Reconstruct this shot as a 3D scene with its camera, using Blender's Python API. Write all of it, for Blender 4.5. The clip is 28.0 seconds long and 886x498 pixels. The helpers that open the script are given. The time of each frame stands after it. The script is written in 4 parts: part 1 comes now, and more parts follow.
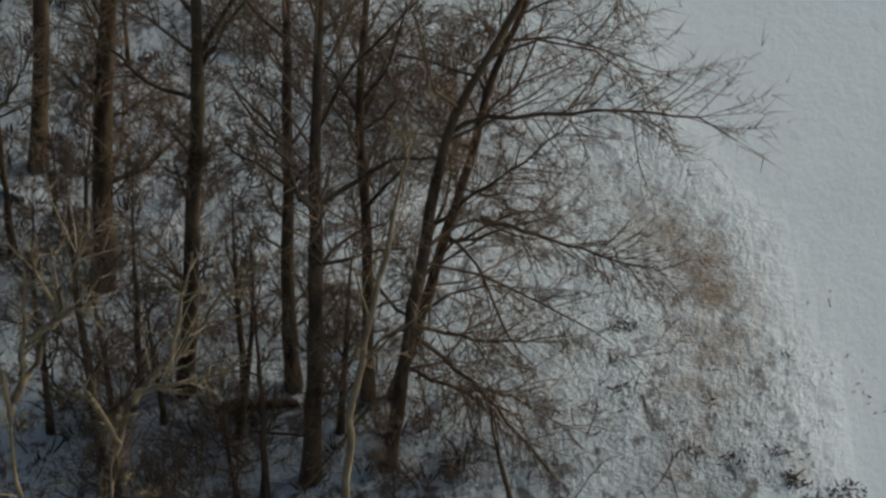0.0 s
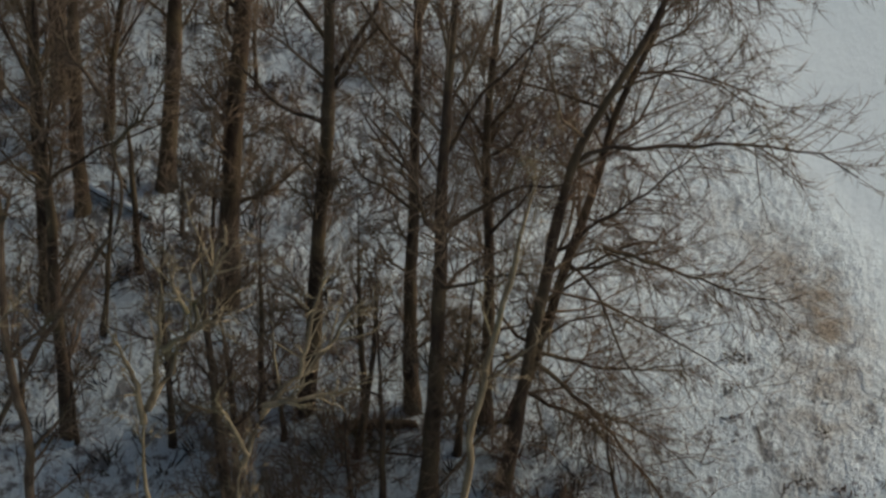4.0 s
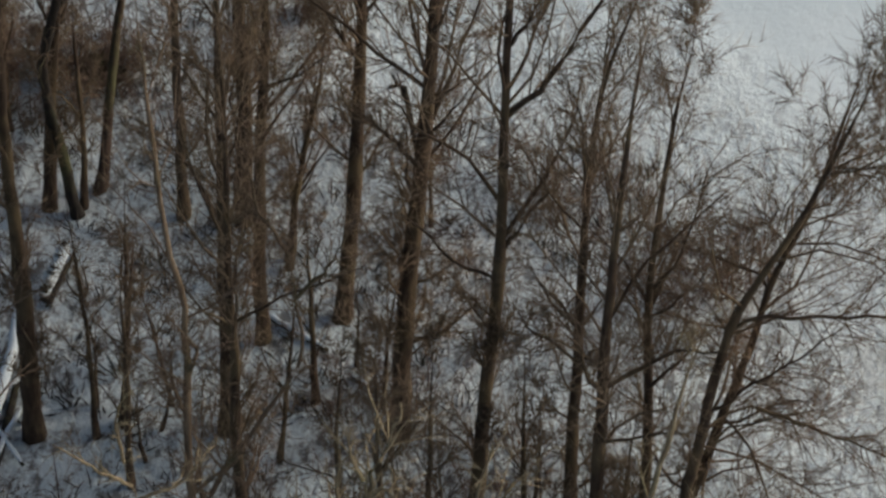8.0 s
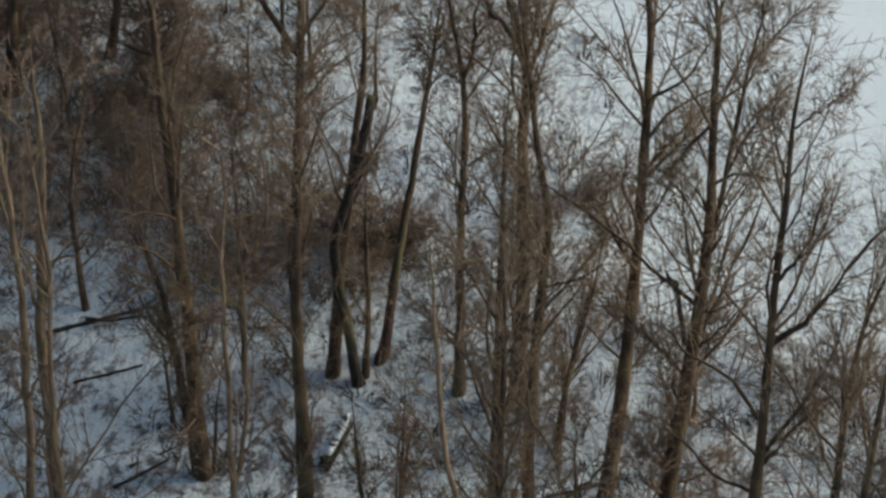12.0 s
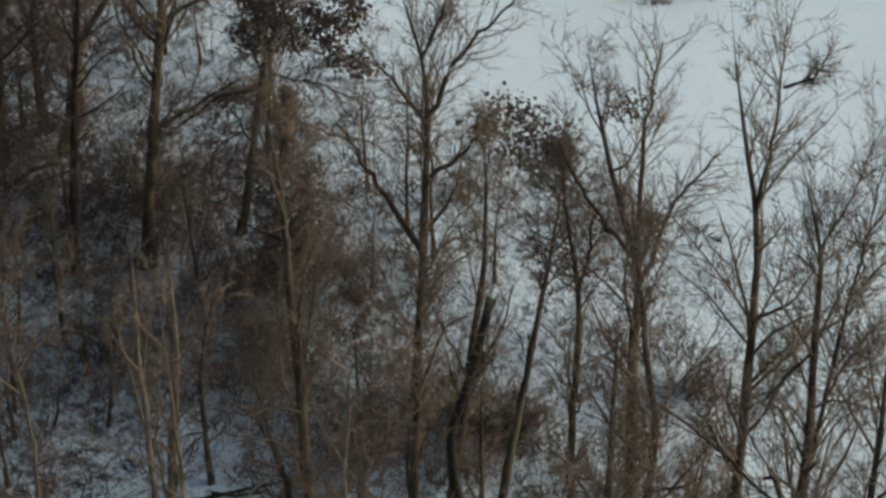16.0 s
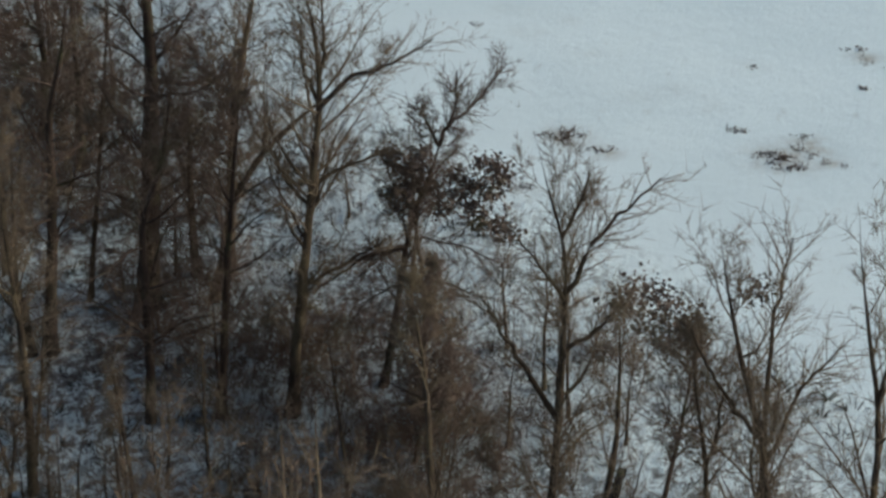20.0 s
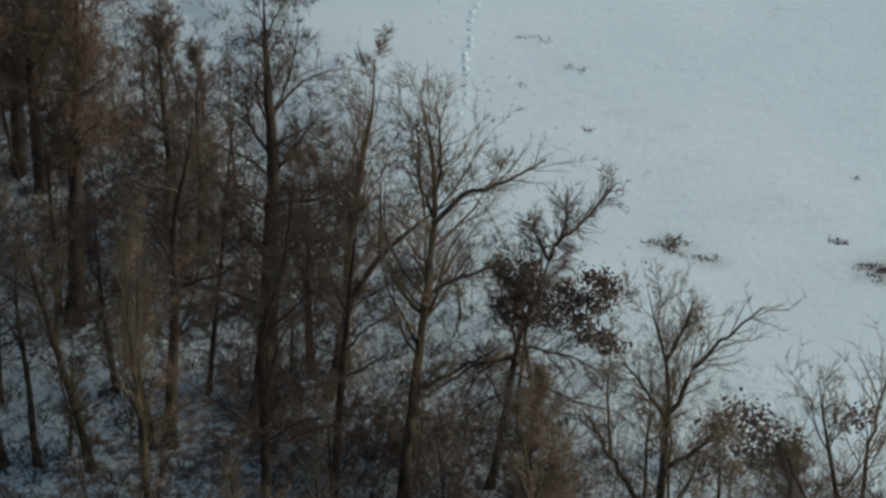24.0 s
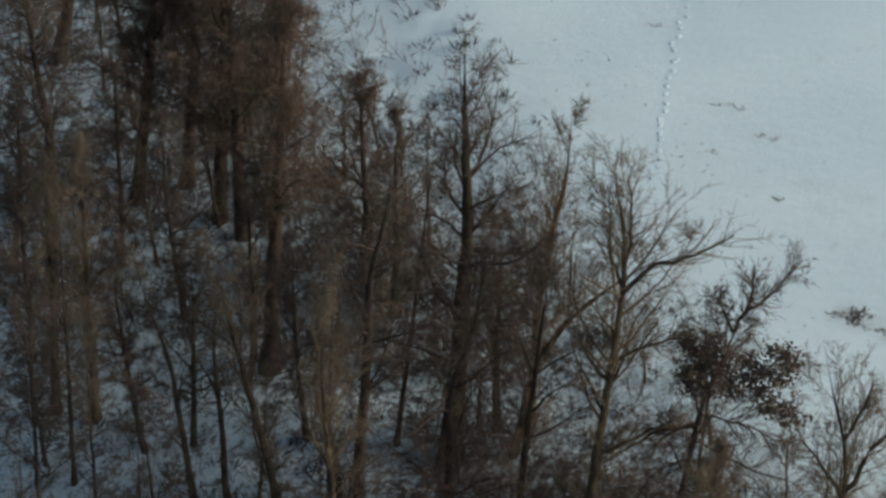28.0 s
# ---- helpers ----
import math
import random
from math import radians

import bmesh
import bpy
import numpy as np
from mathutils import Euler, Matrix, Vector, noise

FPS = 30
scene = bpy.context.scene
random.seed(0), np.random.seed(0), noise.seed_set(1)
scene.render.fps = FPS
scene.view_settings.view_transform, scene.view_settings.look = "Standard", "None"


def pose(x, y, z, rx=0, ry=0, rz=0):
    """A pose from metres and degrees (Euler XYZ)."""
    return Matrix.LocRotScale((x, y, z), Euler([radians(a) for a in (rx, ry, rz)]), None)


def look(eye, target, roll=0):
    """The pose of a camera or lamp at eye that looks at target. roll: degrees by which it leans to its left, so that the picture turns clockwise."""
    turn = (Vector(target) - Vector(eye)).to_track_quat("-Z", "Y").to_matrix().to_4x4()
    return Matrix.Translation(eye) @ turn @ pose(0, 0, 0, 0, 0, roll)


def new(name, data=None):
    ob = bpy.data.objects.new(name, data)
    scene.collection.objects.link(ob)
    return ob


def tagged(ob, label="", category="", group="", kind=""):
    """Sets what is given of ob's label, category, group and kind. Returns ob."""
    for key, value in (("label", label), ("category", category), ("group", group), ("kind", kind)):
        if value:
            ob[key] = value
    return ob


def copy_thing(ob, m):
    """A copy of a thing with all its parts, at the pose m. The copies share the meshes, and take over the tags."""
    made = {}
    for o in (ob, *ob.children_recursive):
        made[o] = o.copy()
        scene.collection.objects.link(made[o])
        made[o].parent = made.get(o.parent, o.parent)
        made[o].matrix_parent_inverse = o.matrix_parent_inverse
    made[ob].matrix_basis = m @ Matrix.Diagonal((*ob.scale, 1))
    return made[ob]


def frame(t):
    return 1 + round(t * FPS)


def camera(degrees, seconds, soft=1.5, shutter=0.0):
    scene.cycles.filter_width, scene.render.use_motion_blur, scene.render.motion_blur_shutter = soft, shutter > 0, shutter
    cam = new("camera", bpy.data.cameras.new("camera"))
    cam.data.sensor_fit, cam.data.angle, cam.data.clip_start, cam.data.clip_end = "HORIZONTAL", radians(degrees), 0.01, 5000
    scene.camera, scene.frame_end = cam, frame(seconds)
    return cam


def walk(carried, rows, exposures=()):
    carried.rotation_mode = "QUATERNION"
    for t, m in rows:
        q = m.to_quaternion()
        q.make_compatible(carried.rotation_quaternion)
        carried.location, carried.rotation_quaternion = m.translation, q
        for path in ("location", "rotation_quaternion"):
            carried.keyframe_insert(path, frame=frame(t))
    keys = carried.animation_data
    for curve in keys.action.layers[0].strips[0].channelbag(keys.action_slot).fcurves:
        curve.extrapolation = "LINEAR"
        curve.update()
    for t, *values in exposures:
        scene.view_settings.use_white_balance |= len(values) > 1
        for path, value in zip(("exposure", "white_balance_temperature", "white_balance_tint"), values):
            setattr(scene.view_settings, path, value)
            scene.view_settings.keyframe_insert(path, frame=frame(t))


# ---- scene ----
cam = camera(15.63, 28.0, soft=2.7, shutter=0.4)
PATH = [
    (0, (0.000, 0.000, 39.999), (-0.311, 47.432, 3.255), 0.15),
    (0.5, (0.010, -0.002, 39.997), (-0.390, 47.435, 3.261), 0.17),
    (1, (0.016, 0.015, 39.982), (-0.492, 47.432, 3.220), 0.12),
    (1.5, (0.002, 0.042, 39.953), (-0.592, 47.426, 3.151), 0.10),
    (2, (0.006, 0.032, 39.964), (-0.701, 47.387, 3.127), 0.07),
    (2.5, (-0.017, -0.098, 40.032), (-0.841, 47.310, 3.265), 0.08),
    (4.5, (-0.497, -1.292, 40.705), (-2.929, 46.671, 4.738), 0.48),
    (5, (-0.508, -1.529, 41.005), (-3.141, 46.542, 5.197), 0.31),
    (5.5, (-0.455, -1.723, 41.479), (-4.483, 46.245, 5.663), 0.05),
    (6, (-0.414, -1.858, 42.052), (-5.319, 45.995, 6.191), -0.12),
    (6.5, (-0.398, -1.974, 42.603), (-5.411, 45.883, 6.762), -0.28),
    (7, (-0.393, -2.082, 43.130), (-5.469, 45.783, 7.307), -0.44),
    (7.5, (-0.401, -2.180, 43.691), (-5.571, 45.716, 7.925), -0.43),
    (8, (-0.400, -2.280, 44.331), (-5.626, 45.655, 8.625), -0.08),
    (8.5, (-0.427, -2.405, 45.011), (-6.453, 45.471, 9.351), -0.23),
    (9, (-0.458, -2.546, 45.665), (-8.824, 44.954, 9.975), -0.24),
    (9.5, (-0.477, -2.686, 46.272), (-9.928, 44.626, 10.604), -0.13),
    (10, (-0.485, -2.823, 46.850), (-10.027, 44.571, 11.316), -0.13),
    (10.5, (-0.475, -2.997, 47.386), (-10.075, 44.525, 12.038), -0.15),
    (11, (-0.458, -3.178, 47.915), (-10.106, 44.488, 12.773), -0.16),
    (11.5, (-0.439, -3.347, 48.459), (-10.186, 44.428, 13.494), -0.23),
    (12, (-0.428, -3.509, 49.030), (-10.571, 44.289, 14.209), -0.17),
    (12.5, (-0.415, -3.684, 49.616), (-10.956, 44.142, 14.952), -0.24),
    (14.5, (-0.281, -4.371, 51.980), (-11.560, 43.742, 17.952), -0.22),
    (15, (-0.239, -4.545, 52.512), (-11.790, 43.628, 18.660), -0.15),
    (15.5, (-0.176, -4.732, 53.008), (-12.066, 43.462, 19.305), -0.10),
    (16, (-0.101, -4.927, 53.482), (-12.548, 43.244, 19.948), -0.06),
    (16.5, (-0.028, -5.120, 53.951), (-13.105, 42.997, 20.578), -0.01),
    (17, (0.018, -5.307, 54.432), (-13.427, 42.832, 21.238), 0.02),
    (17.5, (0.048, -5.478, 54.916), (-13.444, 42.779, 21.911), -0.03),
    (18, (0.089, -5.662, 55.402), (-13.510, 42.685, 22.574), -0.01),
    (18.5, (0.140, -5.871, 55.886), (-13.711, 42.514, 23.219), -0.01),
    (19, (0.185, -6.097, 56.379), (-13.894, 42.331, 23.876), -0.04),
    (19.5, (0.228, -6.343, 56.893), (-14.290, 42.058, 24.542), 0.06),
    (20, (0.307, -6.599, 57.401), (-14.822, 41.688, 25.161), 0.08),
    (20.5, (0.381, -6.821, 57.896), (-15.288, 41.341, 25.726), 0.12),
    (21, (0.435, -7.014, 58.377), (-15.398, 41.161, 26.306), 0.13),
    (21.5, (0.468, -7.228, 58.852), (-15.570, 40.943, 26.878), 0.14),
    (23.5, (0.660, -8.142, 60.705), (-16.133, 39.954, 29.006), 0.15),
    (24, (0.724, -8.369, 61.169), (-16.389, 39.659, 29.539), 0.23),
    (24.5, (0.782, -8.586, 61.601), (-16.475, 39.466, 30.086), 0.20),
    (25, (0.833, -8.790, 61.995), (-16.654, 39.254, 30.595), 0.18),
    (25.5, (0.891, -8.980, 62.346), (-16.976, 38.955, 30.994), 0.19),
    (26, (0.959, -9.147, 62.656), (-17.306, 38.680, 31.369), 0.20),
    (26.5, (1.022, -9.307, 62.923), (-17.522, 38.451, 31.694), 0.25),
    (27, (1.092, -9.479, 63.158), (-17.763, 38.186, 31.973), 0.17),
    (27.5, (1.166, -9.667, 63.375), (-18.587, 37.620, 32.170), 0.28),
    (28, (1.239, -9.862, 63.589), (-19.230, 37.107, 32.365), 0.38),
]
LIGHTNESS = [  # seconds, stops, kelvin, tint
    (0, -0.14, 6340, 4), (5, 0.14, 6540, 5), (8, 0.32, 6540, 6), (9, 0.5, 6470, 5), (10, 0.78, 6390, 4), (11, 0.8, 6340, 4), (12, 0.65, 6290, 3), (17, 0.42, 6090, 0), (21, 0.33, 5940, -2), (25, 0.14, 5940, -3), (27, 0.16, 5940, -3), (28, 0.24, 5940, -3),
]
walk(cam, [(t, look(eye, target, roll)) for t, eye, target, roll in PATH], LIGHTNESS)

# ---- light: low winter daylight under a thin overcast ----
world = bpy.data.worlds.new("winter_sky")
scene.world = world
world.use_nodes = True
wn = world.node_tree
sky = wn.nodes.new("ShaderNodeTexSky")
sky.sky_type = "NISHITA"
sky.sun_disc = False
SUN_EL, SUN_ROT = radians(27), radians(76)
sky.sun_elevation, sky.sun_rotation = SUN_EL, SUN_ROT
sky.dust_density = 3.0
wn.links.new(sky.outputs[0], wn.nodes["Background"].inputs[0])
wn.nodes["Background"].inputs[1].default_value = 0.08
sun = new("sun", bpy.data.lights.new("sun", "SUN"))
sun.data.energy, sun.data.angle, sun.data.color = 1.5, radians(25), (1.0, 0.95, 0.88)
sun_from = Vector((math.sin(SUN_ROT) * math.cos(SUN_EL), math.cos(SUN_ROT) * math.cos(SUN_EL), math.sin(SUN_EL)))
sun.matrix_world = look(sun_from * 300, (0, 0, 0))

# ---- materials ----


def material(name, rough=0.9):
    m = bpy.data.materials.new(name)
    m.use_nodes = True
    b = m.node_tree.nodes["Principled BSDF"]
    b.inputs["Roughness"].default_value = rough
    b.inputs["Specular IOR Level"].default_value = 0.25
    return m, m.node_tree, b


def noise_tex(nt, scale, detail=4.0, rough=0.6, stretch=None):
    geo = nt.nodes.new("ShaderNodeNewGeometry")
    n = nt.nodes.new("ShaderNodeTexNoise")
    n.inputs["Scale"].default_value, n.inputs["Detail"].default_value, n.inputs["Roughness"].default_value = scale, detail, rough
    src = geo.outputs["Position"]
    if stretch:
        mp = nt.nodes.new("ShaderNodeMapping")
        mp.inputs["Scale"].default_value = stretch
        nt.links.new(src, mp.inputs[0])
        src = mp.outputs[0]
    nt.links.new(src, n.inputs["Vector"])
    return n.outputs["Fac"]


def ramp(nt, fac, stops):
    r = nt.nodes.new("ShaderNodeValToRGB")
    e = r.color_ramp.elements
    while len(e) < len(stops):
        e.new(0.5)
    for el, (p, c) in zip(e, stops):
        el.position, el.color = p, (*c, 1)
    nt.links.new(fac, r.inputs[0])
    return r.outputs[0]


def mix(nt, fac, a, b):
    m = nt.nodes.new("ShaderNodeMix")
    m.data_type = "RGBA"
    for sock, v in ((m.inputs[0], fac), (m.inputs[6], a), (m.inputs[7], b)):
        if isinstance(v, (int, float)):
            sock.default_value = v
        elif isinstance(v, tuple):
            sock.default_value = (*v, 1)
        else:
            nt.links.new(v, sock)
    return m.outputs[2]


def bump(nt, b, fac, strength, dist):
    n = nt.nodes.new("ShaderNodeBump")
    n.inputs["Strength"].default_value, n.inputs["Distance"].default_value = strength, dist
    nt.links.new(fac, n.inputs["Height"])
    nt.links.new(n.outputs[0], b.inputs["Normal"])


def bark(name, dark, mid, pale, moss=(0.10, 0.10, 0.045), moss_at=0.62):
    m, nt, b = material(name, 0.92)
    grain = noise_tex(nt, 9.0, 5, 0.65, (1.0, 1.0, 0.22))
    patch = noise_tex(nt, 0.9, 3, 0.6)
    col = ramp(nt, grain, [(0.3, dark), (0.52, mid), (0.75, pale)])
    spot = ramp(nt, patch, [(moss_at - 0.1, (0, 0, 0)), (moss_at + 0.12, (0.75, 0.75, 0.75))])
    nt.links.new(mix(nt, spot, col, moss), b.inputs["Base Color"])
    bump(nt, b, grain, 0.7, 0.03)
    return m


BARK = {
    "ash": bark("ash_bark", (0.0286, 0.019, 0.013), (0.066, 0.043, 0.029), (0.143, 0.097, 0.063), (0.16, 0.118, 0.066), 0.56),
    "oak": bark("dark_bark", (0.0308, 0.02, 0.015), (0.0605, 0.038, 0.028), (0.11, 0.072, 0.053)),
    "birch": bark("pale_bark", (0.077, 0.05, 0.034), (0.176, 0.122, 0.08), (0.319, 0.23, 0.155)),
    "pale": bark("straw_bark", (0.1, 0.073, 0.046), (0.25, 0.19, 0.118), (0.43, 0.345, 0.222)),
    "dead": bark("rotten_bark", (0.016, 0.013, 0.011), (0.034, 0.027, 0.022), (0.065, 0.051, 0.042)),
}
BARK["sap"], BARK["leafy"], BARK["edge"], BARK["willow"] = BARK["ash"], BARK["oak"], BARK["ash"], BARK["oak"]
TWIG = {
    "ash": bark("ash_twigs", (0.11, 0.075, 0.05), (0.196, 0.137, 0.092), (0.286, 0.206, 0.138), (0.176, 0.13, 0.072), 0.56),
    "oak": bark("brown_twigs", (0.0836, 0.054, 0.04), (0.134, 0.089, 0.067), (0.196, 0.132, 0.102)),
    "birch": bark("tan_twigs", (0.121, 0.08, 0.054), (0.187, 0.128, 0.087), (0.275, 0.195, 0.135)),
    "pale": bark("pale_twigs", (0.19, 0.146, 0.09), (0.31, 0.246, 0.156), (0.44, 0.356, 0.23)),
    "edge": bark("olive_brown_twigs", (0.0935, 0.06, 0.038), (0.154, 0.1, 0.064), (0.22, 0.148, 0.095), (0.143, 0.105, 0.055), 0.55),
    "rust": bark("rust_twigs", (0.0935, 0.058, 0.042), (0.149, 0.094, 0.068), (0.215, 0.138, 0.1)),
}
TWIG["sap"], TWIG["leafy"], TWIG["dead"], TWIG["willow"] = TWIG["ash"], TWIG["oak"], TWIG["oak"], TWIG["rust"]
LEAF = bark("withered_leaves", (0.0935, 0.064, 0.05), (0.154, 0.109, 0.087), (0.231, 0.168, 0.136))
STRAW = bark("dead_grass", (0.077, 0.052, 0.034), (0.143, 0.098, 0.062), (0.242, 0.17, 0.11))


def snow_material():
    m, nt, b = material("snow", 0.75)
    fine = noise_tex(nt, 7.0, 5, 0.7)
    big = noise_tex(nt, 0.12, 3, 0.5)
    clean = mix(nt, ramp(nt, big, [(0.3, (0, 0, 0)), (0.7, (1, 1, 1))]), (0.705, 0.765, 0.775), (0.79, 0.84, 0.84))
    fleck = ramp(nt, noise_tex(nt, 1.1, 8, 0.72, (1.0, 0.45, 1.0)), [(0.60, (0, 0, 0)), (0.74, (0.55, 0.55, 0.55))])
    clean = mix(nt, fleck, clean, (0.50, 0.50, 0.46))
    # bits of bark, grass and twig lying on the snow of the wood
    trod = nt.nodes.new("ShaderNodeAttribute")
    trod.attribute_name = "trodden"
    bits = ramp(nt, noise_tex(nt, 2.0, 9, 0.72, (1.0, 0.6, 1.0)), [(0.525, (0, 0, 0)), (0.585, (0.95, 0.95, 0.95))])
    strewn = nt.nodes.new("ShaderNodeAttribute")
    strewn.attribute_name = "strewn"
    bits = mix(nt, strewn.outputs["Fac"], (0.0, 0.0, 0.0), bits)
    clean = mix(nt, bits, clean, (0.105, 0.088, 0.078))
    # trodden stripes of grass under thin snow in the open
    thin = nt.nodes.new("ShaderNodeAttribute")
    thin.attribute_name = "litter"
    blot = noise_tex(nt, 2.4, 6, 0.72)
    add = nt.nodes.new("ShaderNodeMath")
    add.operation = "ADD"
    nt.links.new(blot, add.inputs[0])
    nt.links.new(thin.outputs["Fac"], add.inputs[1])
    cover = ramp(nt, add.outputs[0], [(0.50, (0, 0, 0)), (0.62, (1, 1, 1))])
    litter = ramp(nt, fine, [(0.3, (0.085, 0.066, 0.058)), (0.52, (0.18, 0.148, 0.135)), (0.75, (0.47, 0.43, 0.44))])
    straw = nt.nodes.new("ShaderNodeAttribute")
    straw.attribute_name = "straw"
    tuft = nt.nodes.new("ShaderNodeMath")
    tuft.operation = "MULTIPLY"
    nt.links.new(straw.outputs["Fac"], tuft.inputs[0])
    nt.links.new(ramp(nt, noise_tex(nt, 1.3, 6, 0.65), [(0.36, (0.15, 0.15, 0.15)), (0.6, (1, 1, 1))]), tuft.inputs[1])
    clean = mix(nt, tuft.outputs[0], clean, ramp(nt, fine, [(0.3, (0.2, 0.145, 0.095)), (0.7, (0.42, 0.335, 0.245))]))
    nt.links.new(mix(nt, cover, clean, litter), b.inputs["Base Color"])
    rough = nt.nodes.new("ShaderNodeMath")
    rough.operation = "MULTIPLY"
    nt.links.new(noise_tex(nt, 2.0, 6, 0.7, (1.0, 0.7, 1.0)), rough.inputs[0])
    nt.links.new(trod.outputs["Fac"], rough.inputs[1])
    bump(nt, b, rough.outputs[0], 1.0, 0.33)
    return m


SNOW = snow_material()
def plain_snow():
    m, nt, b = material("lying_snow", 0.75)
    f = noise_tex(nt, 12.0, 4, 0.6)
    nt.links.new(ramp(nt, f, [(0.3, (0.66, 0.72, 0.76)), (0.7, (0.80, 0.84, 0.86))]), b.inputs["Base Color"])
    bump(nt, b, f, 0.4, 0.05)
    return m


FRESH = plain_snow()

# ---- ground ----


def hash01(i, j):
    return np.modf(np.abs(np.sin(i * 127.1 + j * 311.7) * 43758.5453))[0]


def value_noise(x, y):
    i, j = np.floor(x), np.floor(y)
    u, v = x - i, y - j
    u, v = u * u * (3 - 2 * u), v * v * (3 - 2 * v)
    a, b, c, d = hash01(i, j), hash01(i + 1, j), hash01(i, j + 1), hash01(i + 1, j + 1)
    return (a * (1 - u) + b * u) * (1 - v) + (c * (1 - u) + d * u) * v


def inside(x, y):
    """How far a place lies inside the wood, in metres from the edge of the open field."""
    return -(x - 4) * 0.746 - (y - 45) * 0.665


def ground_z(x, y):
    x, y = np.asarray(x, float), np.asarray(y, float)
    s = inside(x, y)
    soft = np.where(s > 20, s, np.log1p(np.exp(np.minimum(s, 20))))
    return -7 * (1 - np.exp(-0.032 * soft))


def ground_top(x, y):
    """The same with the small humps that the snow has."""
    s = np.clip((inside(x, y) + 3) / 6, 0.12, 1)
    near = np.exp(-(((np.asarray(x) + 20) / 90) ** 2 + ((np.asarray(y) - 65) / 90) ** 2))
    lumps = 0.22 * (value_noise(x * 0.45, y * 0.45) - 0.5) + 0.14 * (value_noise(x * 1.3 + 9, y * 1.3) - 0.5) + 0.09 * (value_noise(x * 2.9, y * 2.9 + 5) - 0.5)
    return ground_z(x, y) + lumps * s * near


def mesh_object(name, verts, faces, mat, parent=None, label="", smooth=True):
    """One mesh object from arrays: verts (n, 3), faces (m, 3 or 4)."""
    me = bpy.data.meshes.new(name)
    verts, faces = np.ascontiguousarray(verts, np.float32), np.ascontiguousarray(faces, np.int32)
    k = faces.shape[1]
    me.vertices.add(len(verts))
    me.vertices.foreach_set("co", verts.ravel())
    me.loops.add(faces.size)
    me.loops.foreach_set("vertex_index", faces.ravel())
    me.polygons.add(len(faces))
    me.polygons.foreach_set("loop_start", np.arange(0, faces.size, k, dtype=np.int32))
    me.polygons.foreach_set("loop_total", np.full(len(faces), k, dtype=np.int32))
    me.polygons.foreach_set("use_smooth", np.full(len(faces), smooth))
    me.materials.append(mat)
    me.update(calc_edges=True)
    ob = new(name, me)
    ob.parent = parent
    if label:
        tagged(ob, label)
    return ob


def spread(lo, hi, step, far):
    core = np.arange(lo, hi + step, step)
    out = step * np.cumsum(1.25 ** np.arange(1, 60))
    out = out[out < far]
    return np.concatenate([lo - out[::-1], core, hi + out])


gx, gy = np.meshgrid(spread(-85, 25, 0.33, 2500), spread(28, 125, 0.33, 2500))
gxx, gyy = gx.ravel(), gy.ravel()
gv = np.stack([gxx, gyy, ground_top(gxx, gyy)], 1)
nx, ny = gx.shape[1], gx.shape[0]
ii = (np.arange(ny - 1)[:, None] * nx + np.arange(nx - 1)).ravel()
ground = mesh_object("ground", gv, np.stack([ii, ii + 1, ii + nx + 1, ii + nx], 1), SNOW)
tagged(ground, "uneven snow-covered ground with brown litter showing through", "ground", kind="structure")
gs = inside(gxx, gyy) - np.interp(gyy, (80, 96), (0, 6))
lit = np.clip((gs + 2.5) / 5, 0, 1) * 0.25 - 0.285 + 0.18 * (value_noise(gxx * 0.25, gyy * 0.25) - 0.5)

tr_at = ground.data.attributes.new("trodden", "FLOAT", "POINT")
rim = np.interp(gyy, (30, 45, 50, 55, 61, 66, 72, 80, 90, 100, 110), (4.6, 7.3, 7.4, 5.9, 4.2, 1.8, -3.5, -16, -33, -51, -66)) + 1.2 * (value_noise(gyy * 0.4, gyy * 0) - 0.5)
rough_rim = np.clip((rim - gxx) / (1.6 + np.clip((gyy - 58) / 3, 0, 5)), 0.12, 1)  # snow roughened by grass up to the rim, smooth beyond
tr_at.data.foreach_set("value", rough_rim.astype(np.float32))
band = np.exp(-(((gxx - rim + 2.0) / 0.8) ** 2)) * np.clip((60 - gyy) / 5, 0, 1)
lit += 0.06 * band + 0.06 * np.clip((rim - gxx) / (2 + np.clip((gyy - 58) / 3, 0, 5)), 0, 1) * (gs < 1)
sw_at = ground.data.attributes.new("strewn", "FLOAT", "POINT")
sw_at.data.foreach_set("value", (rough_rim * np.where(rough_rim < 0.2, 0, 1) * np.interp(gs, (-6, -3, 1, 5), (0.4, 0.7, 0.8, 0.85))).astype(np.float32))
st_at = ground.data.attributes.new("straw", "FLOAT", "POINT")  # bare strip of dry grass along the rim
strip = np.interp(gyy, (44, 46.2, 48, 49.9, 51.3, 53, 53.8, 56), (4.2, 4.55, 4.9, 5.1, 4.85, 4.0, 3.3, 1.2))
strip = np.exp(-(((gxx - strip) / 0.95) ** 2)) * np.interp(gyy, (42, 46, 50, 52, 55), (0.4, 0.6, 0.95, 1.0, 0))
for px, py, pw in ((-24.7, 87.6, 0.8), (-23.2, 87.0, 0.55), (-17.2, 88.4, 1.1), (-16.5, 89.5, 0.8), (-15.6, 88.7, 0.5), (-15.8, 96.4, 0.5), (-25.3, 83.9, 0.4), (6.2, 45.0, 0.5)):
    strip = np.maximum(strip, 0.75 * np.exp(-(((gxx - px) / pw) ** 2 + ((gyy - py) / (pw * 0.8)) ** 2)))
